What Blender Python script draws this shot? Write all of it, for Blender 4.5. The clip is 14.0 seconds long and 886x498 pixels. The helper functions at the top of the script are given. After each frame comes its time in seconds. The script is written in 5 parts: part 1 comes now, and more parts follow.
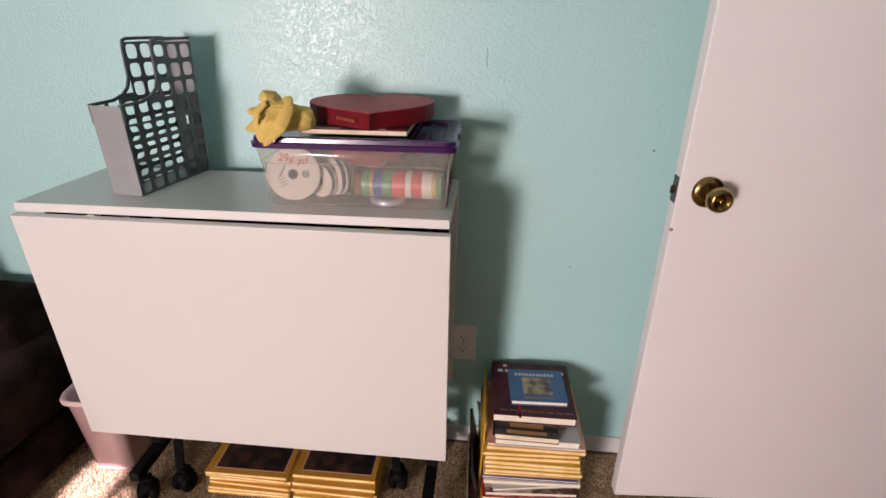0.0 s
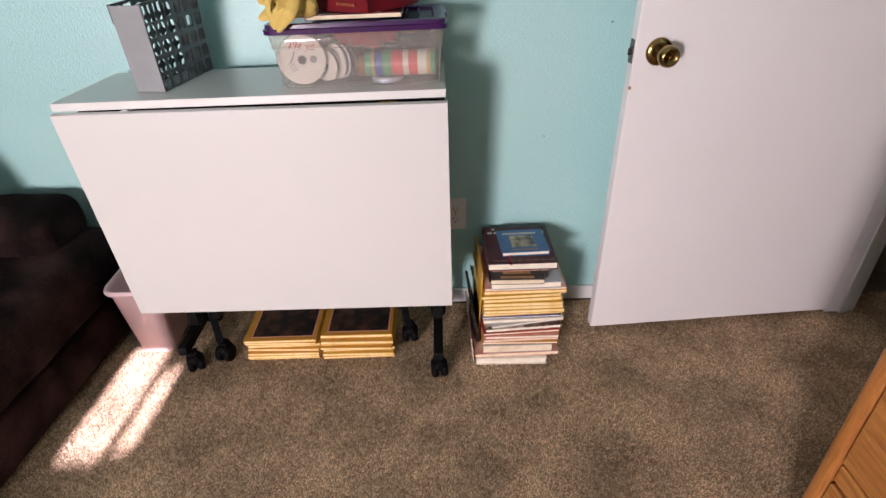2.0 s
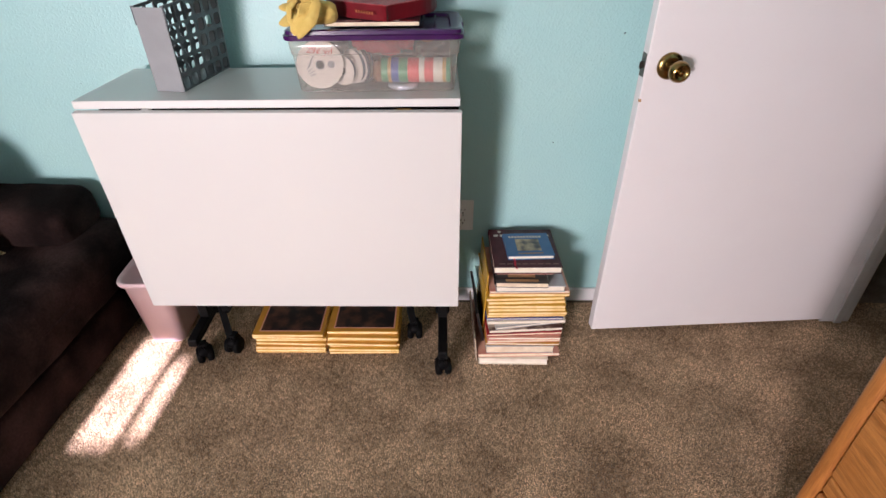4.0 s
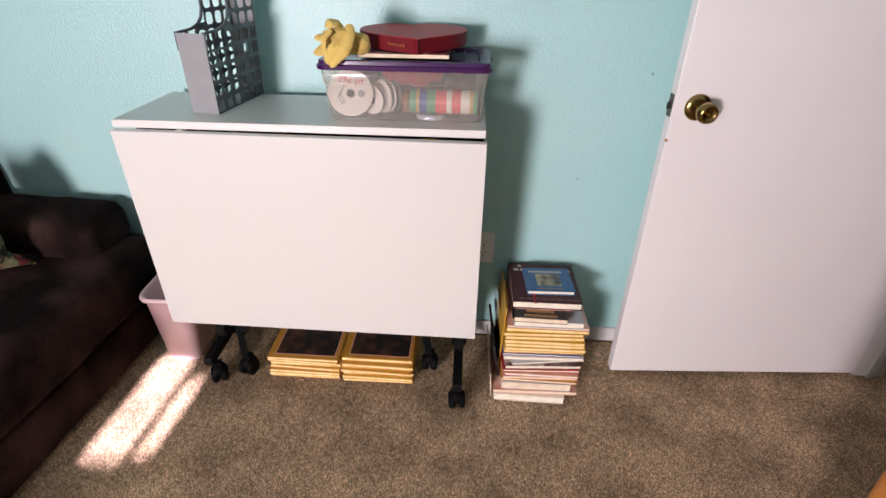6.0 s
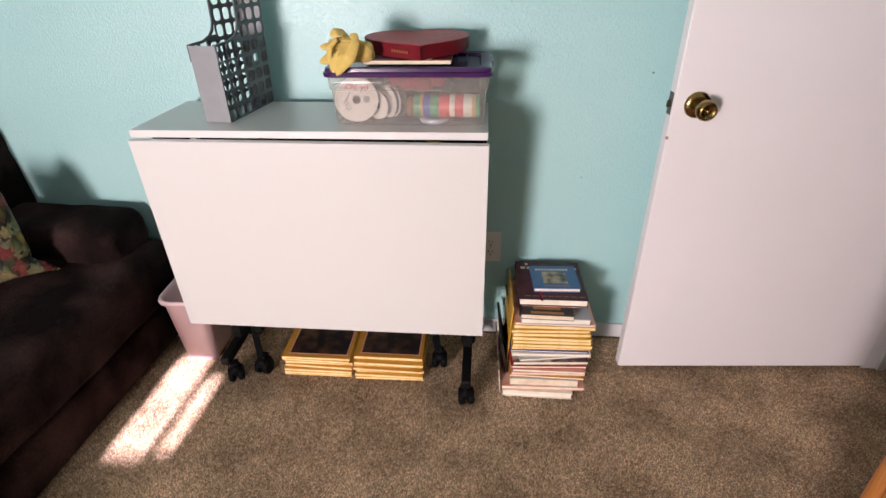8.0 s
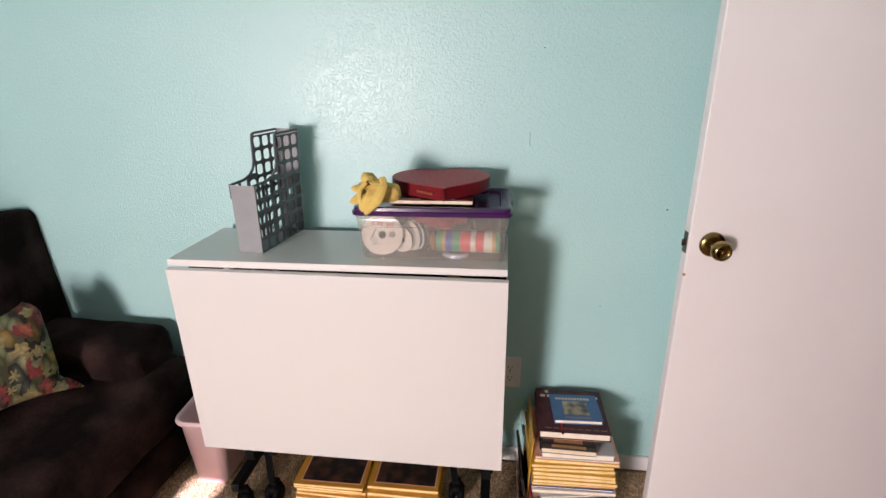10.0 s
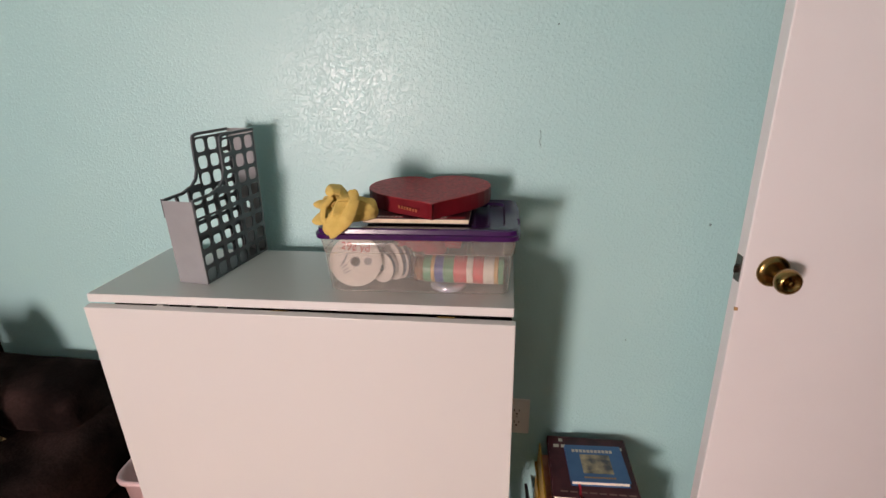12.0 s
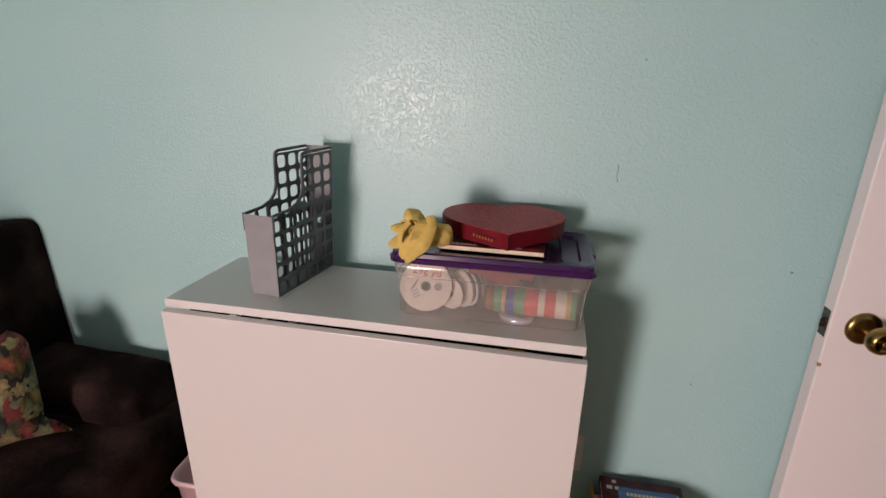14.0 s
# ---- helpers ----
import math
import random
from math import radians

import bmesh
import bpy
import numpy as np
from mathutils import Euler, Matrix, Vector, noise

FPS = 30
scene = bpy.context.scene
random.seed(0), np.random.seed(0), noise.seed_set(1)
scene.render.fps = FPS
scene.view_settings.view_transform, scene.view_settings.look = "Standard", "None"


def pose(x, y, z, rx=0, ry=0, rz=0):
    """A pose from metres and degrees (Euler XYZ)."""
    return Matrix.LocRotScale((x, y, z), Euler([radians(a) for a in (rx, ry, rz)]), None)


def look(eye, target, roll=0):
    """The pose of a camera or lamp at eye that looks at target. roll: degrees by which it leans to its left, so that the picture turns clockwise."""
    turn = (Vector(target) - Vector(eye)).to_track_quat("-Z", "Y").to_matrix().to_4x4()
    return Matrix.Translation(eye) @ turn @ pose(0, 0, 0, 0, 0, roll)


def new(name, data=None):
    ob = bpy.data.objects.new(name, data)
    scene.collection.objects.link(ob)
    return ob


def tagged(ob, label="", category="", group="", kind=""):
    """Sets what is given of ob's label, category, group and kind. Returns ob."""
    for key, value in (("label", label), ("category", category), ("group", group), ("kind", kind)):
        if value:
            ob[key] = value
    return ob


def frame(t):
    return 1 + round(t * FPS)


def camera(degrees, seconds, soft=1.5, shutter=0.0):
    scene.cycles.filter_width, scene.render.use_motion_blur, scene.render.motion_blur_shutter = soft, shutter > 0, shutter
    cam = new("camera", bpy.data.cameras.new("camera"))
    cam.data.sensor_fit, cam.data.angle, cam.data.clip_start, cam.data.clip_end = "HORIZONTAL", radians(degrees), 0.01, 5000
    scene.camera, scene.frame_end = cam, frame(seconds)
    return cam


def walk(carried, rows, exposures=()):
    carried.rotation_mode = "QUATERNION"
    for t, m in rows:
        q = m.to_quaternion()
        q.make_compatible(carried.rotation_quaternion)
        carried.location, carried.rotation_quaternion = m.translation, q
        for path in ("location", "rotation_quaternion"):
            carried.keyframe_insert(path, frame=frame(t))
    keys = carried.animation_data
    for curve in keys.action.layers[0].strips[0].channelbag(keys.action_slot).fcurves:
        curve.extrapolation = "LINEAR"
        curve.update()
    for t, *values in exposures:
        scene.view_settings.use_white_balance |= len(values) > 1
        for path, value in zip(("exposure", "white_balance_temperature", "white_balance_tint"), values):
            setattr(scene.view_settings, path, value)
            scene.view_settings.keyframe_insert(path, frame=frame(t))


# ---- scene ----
cam = camera(79.2, 14.0)
PATH = [
    (0, (0.109, 0.058, 1.24), (-0.028, 1.881, 0.431), 1.5),
    (0.5, (0.148, 0.009, 1.228), (0.082, 1.806, 0.354), -0.2),
    (1, (0.077, -0.088, 1.219), (0.008, 1.67, 0.268), -1.8),
    (1.5, (0.037, -0.163, 1.218), (0.024, 1.587, 0.248), -0.9),
    (2, (0.029, -0.194, 1.208), (0.033, 1.501, 0.146), -1.5),
    (2.5, (0.037, -0.212, 1.224), (0.057, 1.472, 0.146), -2.0),
    (3, (0.017, -0.209, 1.214), (0.036, 1.473, 0.131), -1.2),
    (3.2, (0.017, -0.199, 1.224), (0.033, 1.469, 0.121), -0.6),
    (5.3, (-0.029, -0.207, 1.272), (-0.04, 1.505, 0.239), 1.2),
    (5.5, (-0.006, -0.209, 1.251), (-0.045, 1.519, 0.245), 1.2),
    (6, (0.004, -0.201, 1.251), (-0.066, 1.533, 0.257), 1.7),
    (6.5, (0.014, -0.197, 1.254), (-0.084, 1.534, 0.257), 1.0),
    (7, (0.025, -0.199, 1.257), (-0.082, 1.521, 0.243), 0.2),
    (7.2, (0.026, -0.204, 1.26), (-0.078, 1.508, 0.232), 0.1),
    (9.3, (0.033, -0.262, 1.329), (-0.169, 1.558, 0.525), -1.0),
    (9.5, (0.037, -0.25, 1.35), (-0.176, 1.587, 0.59), -1.0),
    (10, (0.024, -0.22, 1.363), (-0.184, 1.654, 0.697), 0.1),
    (10.5, (-0.009, -0.195, 1.324), (-0.217, 1.666, 0.622), -1.5),
    (11, (-0.02, -0.072, 1.334), (-0.176, 1.803, 0.655), -0.3),
    (11.5, (0.013, 0.052, 1.337), (-0.112, 1.934, 0.671), -0.1),
    (12, (0.022, 0.084, 1.334), (-0.2, 1.951, 0.651), -0.4),
    (12.5, (0.014, 0.083, 1.356), (-0.291, 1.941, 0.68), -0.7),
    (13, (0.001, 0.108, 1.34), (-0.405, 1.948, 0.67), -0.2),
    (13.5, (-0.007, 0.127, 1.374), (-0.378, 1.993, 0.756), 0.6),
    (14, (-0.057, 0.087, 1.36), (-0.413, 1.95, 0.723), 2.2),
]
EXPOSURES = [(0.0, 2.78, 6700, 13), (0.5, 2.80, 6550, 9), (1.5, 2.87, 6300, 9), (3.0, 3.00, 6120, 9), (5.5, 3.03, 6200, 10), (7.0, 3.03, 6250, 10), (9.5, 2.98, 6500, 10), (10.5, 2.86, 6600, 11), (11.5, 2.66, 6850, 13), (13.0, 2.53, 7000, 17), (14.0, 2.40, 7050, 19)]
walk(cam, [(t, look(eye, target, roll)) for t, eye, target, roll in PATH], EXPOSURES)


# ---- world, sun, window light ----
world = bpy.data.worlds.new("world")
scene.world = world
world.use_nodes = True
wn = world.node_tree
sky = wn.nodes.new("ShaderNodeTexSky")
sky.sky_type = "NISHITA"
sky.sun_disc = False
sky.sun_elevation = radians(25.6)
sky.sun_rotation = radians(180)
wn.links.new(sky.outputs[0], wn.nodes["Background"].inputs[0])
wn.nodes["Background"].inputs[1].default_value = 0.1

sun_data = bpy.data.lights.new("sun", "SUN")
sun_data.energy = 5.0
sun_data.angle = radians(0.6)
sun_data.color = (1.0, 0.82, 1.0)
sun = new("sun", sun_data)
sun.matrix_world = look((-1.153, -2.75, 1.678), (-1.0146, 0.71, 0.0))

window_data = bpy.data.lights.new("window_daylight", "AREA")
window_data.shape = "RECTANGLE"
window_data.size = 0.62
window_data.size_y = 0.74
window_data.energy = 13.2
window_data.spread = radians(125)
window_data.color = (1.0, 0.83, 0.83)
window_lamp = new("window_daylight", window_data)
window_lamp.matrix_world = look((-1.48, -2.685, 0.98), (-0.15, 0.95, 0.45))


# ---- mesh helpers ----
def link(name, bm, material, parent=None, label="", smooth=False):
    me = bpy.data.meshes.new(name)
    bmesh.ops.recalc_face_normals(bm, faces=bm.faces)
    bm.to_mesh(me)
    bm.free()
    if smooth:
        for p in me.polygons:
            p.use_smooth = True
    me.materials.append(material)
    ob = new(name, me)
    if parent:
        ob.parent = parent
    if label:
        ob["label"] = label
    return ob


def part(name, bm, material, parent, label="", smooth=False):
    return link(name, bm, material, parent, label, smooth)


def thing(name, m, label, category, group="", kind=""):
    e = new(name)
    e.empty_display_size = 0.05
    e.matrix_world = m
    return tagged(e, label, category, group, kind)


def box(x0, x1, y0, y1, z0, z1, bev=0.0, seg=2, bm=None, m=None):
    """A box between two corners, its edges rounded by bev."""
    own = bmesh.new()
    bmesh.ops.create_cube(own, size=1)
    for v in own.verts:
        v.co = Vector((x0 + (v.co.x + 0.5) * (x1 - x0), y0 + (v.co.y + 0.5) * (y1 - y0), z0 + (v.co.z + 0.5) * (z1 - z0)))
    if bev:
        bmesh.ops.bevel(own, geom=own.edges[:], offset=bev, segments=seg, affect="EDGES", profile=0.5)
    if m:
        own.transform(m)
    if bm is None:
        return own
    merge(bm, own)
    return bm


def merge(bm, other):
    me = bpy.data.meshes.new("tmp")
    other.to_mesh(me)
    other.free()
    bm.from_mesh(me)
    bpy.data.meshes.remove(me)


def lathe(profile, steps=32, m=None):
    """A body turned round z from (radius, height) pairs, closed at the ends."""
    bm = bmesh.new()
    rings = []
    for r, z in profile:
        rings.append([bm.verts.new((r * math.cos(2 * math.pi * k / steps), r * math.sin(2 * math.pi * k / steps), z)) for k in range(steps)])
    for a, b in zip(rings, rings[1:]):
        for k in range(steps):
            bm.faces.new((a[k], a[(k + 1) % steps], b[(k + 1) % steps], b[k]))
    if profile[0][0] > 1e-4:
        bm.faces.new(rings[0][::-1])
    if profile[-1][0] > 1e-4:
        bm.faces.new(rings[-1])
    bmesh.ops.remove_doubles(bm, verts=bm.verts, dist=1e-5)
    if m:
        bm.transform(m)
    return bm


def tube(points, r, steps=10):
    """A round bar along a line of points."""
    bm = bmesh.new()
    pts = [Vector(p) for p in points]
    rings = []
    for i, p in enumerate(pts):
        d = (pts[min(i + 1, len(pts) - 1)] - pts[max(i - 1, 0)]).normalized()
        a = d.cross(Vector((0, 0, 1)) if abs(d.z) < 0.9 else Vector((1, 0, 0))).normalized()
        b = d.cross(a)
        rings.append([bm.verts.new(p + r * (math.cos(2 * math.pi * k / steps) * a + math.sin(2 * math.pi * k / steps) * b)) for k in range(steps)])
    for a, b in zip(rings, rings[1:]):
        for k in range(steps):
            bm.faces.new((a[k], a[(k + 1) % steps], b[(k + 1) % steps], b[k]))
    bm.faces.new(rings[0][::-1])
    bm.faces.new(rings[-1])
    return bm


def bar(p, q, w, h, bev=0.003, bm=None):
    """A rectangular bar from p to q."""
    p, q = Vector(p), Vector(q)
    m = Matrix.Translation(p) @ (q - p).to_track_quat("Y", "Z").to_matrix().to_4x4()
    return box(-w / 2, w / 2, 0, (q - p).length, -h / 2, h / 2, bev, bm=bm, m=m)


def rounded(w, d, r, n=5):
    """Points round a rectangle w by d with rounded corners, counter-clockwise."""
    out = []
    for cx, cy, a0 in ((w / 2 - r, d / 2 - r, 0), (-w / 2 + r, d / 2 - r, 90), (-w / 2 + r, -d / 2 + r, 180), (w / 2 - r, -d / 2 + r, 270)):
        for k in range(n + 1):
            a = radians(a0 + 90 * k / n)
            out.append((cx + r * math.cos(a), cy + r * math.sin(a)))
    return out


def loft(rings, close_first=True, close_last=True):
    """Skin over rings of points of equal count."""
    bm = bmesh.new()
    vs = [[bm.verts.new(p) for p in ring] for ring in rings]
    n = len(vs[0])
    for a, b in zip(vs, vs[1:]):
        for k in range(n):
            bm.faces.new((a[k], a[(k + 1) % n], b[(k + 1) % n], b[k]))
    if close_first:
        bm.faces.new(vs[0][::-1])
    if close_last:
        bm.faces.new(vs[-1])
    return bm


def prism(outline, z0, z1, bev=0.0):
    bm = loft([[(x, y, z0) for x, y in outline], [(x, y, z1) for x, y in outline]])
    if bev:
        rim = [e for e in bm.edges if abs(e.verts[0].co.z - e.verts[1].co.z) < 1e-6]
        bmesh.ops.bevel(bm, geom=rim, offset=bev, segments=2, affect="EDGES", profile=0.5)
    return bm


def soft_box(x0, x1, y0, y1, z0, z1, r=0.05, cuts=14, sag=0.0, rough=0.004, scale=6.0):
    """An upholstered block: rounded edges, slightly uneven faces, a sagging top."""
    bm = bmesh.new()
    bmesh.ops.create_cube(bm, size=2)
    bmesh.ops.subdivide_edges(bm, edges=bm.edges[:], cuts=cuts, use_grid_fill=True)
    hx, hy, hz = (x1 - x0) / 2, (y1 - y0) / 2, (z1 - z0) / 2
    c = Vector(((x0 + x1) / 2, (y0 + y1) / 2, (z0 + z1) / 2))
    for v in bm.verts:
        p = Vector((v.co.x * hx, v.co.y * hy, v.co.z * hz))
        core = Vector([max(-h + r, min(h - r, q)) for h, q in zip((hx, hy, hz), p)])
        d = p - core
        top = v.co.z > 0.99
        if d.length > 1e-6:
            p = core + d.normalized() * min(r, max(abs(d.x), abs(d.y), abs(d.z)))
        n = noise.noise(Vector(p) * scale + c * 3) * rough + noise.noise(Vector(p) * scale * 3 + c) * rough * 0.5
        p += (d.normalized() if d.length > 1e-6 else Vector((0, 0, 0))) * n
        if top:
            p.z -= sag * (1 - v.co.x**2) * (1 - v.co.y**2)
        v.co = p + c
    return bm


# ---- material helpers ----
def mat(name, base, other=None, rough=0.6, metal=0.0, scale=20.0, detail=6.0, bump=0.0, bump_scale=200.0, fine=0.0, spec=0.5, sheen=0.0, lo=0.35, hi=0.65, rough_var=0.0, coat=0.0):
    """A surface of two tones mixed by noise at two scales, with fine relief."""
    m = bpy.data.materials.new(name)
    m.use_nodes = True
    t = m.node_tree
    b = t.nodes["Principled BSDF"]
    co = t.nodes.new("ShaderNodeTexCoord")
    n1 = t.nodes.new("ShaderNodeTexNoise")
    n1.inputs["Scale"].default_value = scale
    n1.inputs["Detail"].default_value = detail
    t.links.new(co.outputs["Object"], n1.inputs["Vector"])
    ramp = t.nodes.new("ShaderNodeValToRGB")
    ramp.color_ramp.elements[0].position, ramp.color_ramp.elements[1].position = lo, hi
    ramp.color_ramp.elements[0].color = (*base, 1)
    ramp.color_ramp.elements[1].color = (*(other or base), 1)
    t.links.new(n1.outputs["Fac"], ramp.inputs["Fac"])
    n2 = t.nodes.new("ShaderNodeTexNoise")
    n2.inputs["Scale"].default_value = bump_scale
    n2.inputs["Detail"].default_value = 3
    t.links.new(co.outputs["Object"], n2.inputs["Vector"])
    colour = ramp.outputs["Color"]
    if fine:
        mix = t.nodes.new("ShaderNodeMix")
        mix.data_type, mix.blend_type = "RGBA", "OVERLAY"
        mix.inputs["Factor"].default_value = fine
        t.links.new(colour, mix.inputs[6])
        t.links.new(n2.outputs["Fac"], mix.inputs[7])
        colour = mix.outputs[2]
    t.links.new(colour, b.inputs["Base Color"])
    b.inputs["Roughness"].default_value = rough
    if rough_var:
        mr = t.nodes.new("ShaderNodeMapRange")
        mr.inputs[3].default_value, mr.inputs[4].default_value = rough - rough_var, rough + rough_var
        t.links.new(n1.outputs["Fac"], mr.inputs[0])
        t.links.new(mr.outputs[0], b.inputs["Roughness"])
    b.inputs["Metallic"].default_value = metal
    b.inputs["Specular IOR Level"].default_value = spec
    b.inputs["Sheen Weight"].default_value = sheen
    b.inputs["Coat Weight"].default_value = coat
    if bump:
        bp = t.nodes.new("ShaderNodeBump")
        bp.inputs["Strength"].default_value = 1.0
        bp.inputs["Distance"].default_value = bump
        t.links.new(n2.outputs["Fac"], bp.inputs["Height"])
        t.links.new(bp.outputs["Normal"], b.inputs["Normal"])
    return m


def wood(name, a, c, along=(1, 1, 14), rough=0.4):
    m = mat(name, a, c, rough=rough, scale=6, bump=0.0004, bump_scale=60, fine=0.25, coat=0.2)
    t = m.node_tree
    co = next(n for n in t.nodes if n.bl_idname == "ShaderNodeTexCoord")
    mp = t.nodes.new("ShaderNodeMapping")
    mp.inputs["Scale"].default_value = along
    t.links.new(co.outputs["Object"], mp.inputs["Vector"])
    for n in t.nodes:
        if n.bl_idname == "ShaderNodeTexNoise":
            t.links.new(mp.outputs["Vector"], n.inputs["Vector"])
            n.inputs["Distortion"].default_value = 0.6
    # dark open pores and annual rings along the grain
    mp2 = t.nodes.new("ShaderNodeMapping")
    mp2.inputs["Scale"].default_value = [q * 4.5 for q in along]
    t.links.new(co.outputs["Object"], mp2.inputs["Vector"])
    pores = t.nodes.new("ShaderNodeTexNoise")
    pores.inputs["Scale"].default_value, pores.inputs["Detail"].default_value, pores.inputs["Distortion"].default_value = 2.6, 4, 1.2
    t.links.new(mp2.outputs["Vector"], pores.inputs["Vector"])
    dark = t.nodes.new("ShaderNodeValToRGB")
    dark.color_ramp.elements[0].position, dark.color_ramp.elements[0].color = 0.36, (0.42, 0.34, 0.28, 1)
    dark.color_ramp.elements[1].position, dark.color_ramp.elements[1].color = 0.52, (1.12, 1.12, 1.12, 1)
    t.links.new(pores.outputs["Fac"], dark.inputs["Fac"])
    b = t.nodes["Principled BSDF"]
    mul = t.nodes.new("ShaderNodeMix")
    mul.data_type, mul.blend_type = "RGBA", "MULTIPLY"
    mul.inputs["Factor"].default_value = 0.4
    t.links.new(b.inputs["Base Color"].links[0].from_socket, mul.inputs[6])
    t.links.new(dark.outputs[0], mul.inputs[7])
    t.links.new(mul.outputs[2], b.inputs["Base Color"])
    return m


def orange_peel(name, base, other):
    """Semi-gloss wall paint over sprayed texture."""
    m = mat(name, base, other, rough=0.33, scale=3, bump=0.0, bump_scale=150, spec=0.55)
    t = m.node_tree
    b = t.nodes["Principled BSDF"]
    n2 = [n for n in t.nodes if n.bl_idname == "ShaderNodeTexNoise"][1]
    n2.inputs["Detail"].default_value = 3.0
    n2.inputs["Roughness"].default_value = 0.55
    ramp = t.nodes.new("ShaderNodeValToRGB")
    ramp.color_ramp.elements[0].position, ramp.color_ramp.elements[1].position = 0.44, 0.76
    t.links.new(n2.outputs["Fac"], ramp.inputs["Fac"])
    bp = t.nodes.new("ShaderNodeBump")
    bp.inputs["Strength"].default_value = 0.8
    bp.inputs["Distance"].default_value = 0.0009
    t.links.new(ramp.outputs["Color"], bp.inputs["Height"])
    t.links.new(bp.outputs["Normal"], b.inputs["Normal"])
    return m


def clear_plastic(name, tint, haze=0.028, rough=0.1):
    m = bpy.data.materials.new(name)
    m.use_nodes = True
    t = m.node_tree
    b = t.nodes["Principled BSDF"]
    b.inputs["Base Color"].default_value = (0.85, 0.83, 0.78, 1)
    b.inputs["Roughness"].default_value = rough
    tr = t.nodes.new("ShaderNodeBsdfTransparent")
    tr.inputs[0].default_value = (*tint, 1)
    n = t.nodes.new("ShaderNodeTexNoise")
    n.inputs["Scale"].default_value = 30
    mr = t.nodes.new("ShaderNodeMapRange")
    mr.inputs[3].default_value, mr.inputs[4].default_value = haze * 0.6, haze * 1.4
    t.links.new(n.outputs["Fac"], mr.inputs[0])
    mix = t.nodes.new("ShaderNodeMixShader")
    t.links.new(mr.outputs[0], mix.inputs[0])
    t.links.new(tr.outputs[0], mix.inputs[1])
    t.links.new(b.outputs[0], mix.inputs[2])
    gl = t.nodes.new("ShaderNodeBsdfGlossy")
    gl.inputs["Roughness"].default_value = rough
    lw = t.nodes.new("ShaderNodeLayerWeight")
    lw.inputs[0].default_value = 0.12
    fr = t.nodes.new("ShaderNodeMath")
    fr.operation = "MULTIPLY_ADD"
    fr.inputs[1].default_value, fr.inputs[2].default_value = 0.16, 0.018
    t.links.new(lw.outputs["Facing"], fr.inputs[0])
    mix2 = t.nodes.new("ShaderNodeMixShader")
    t.links.new(fr.outputs[0], mix2.inputs[0])
    t.links.new(mix.outputs[0], mix2.inputs[1])
    t.links.new(gl.outputs[0], mix2.inputs[2])
    t.links.new(mix2.outputs[0], t.nodes["Material Output"].inputs["Surface"])
    return m


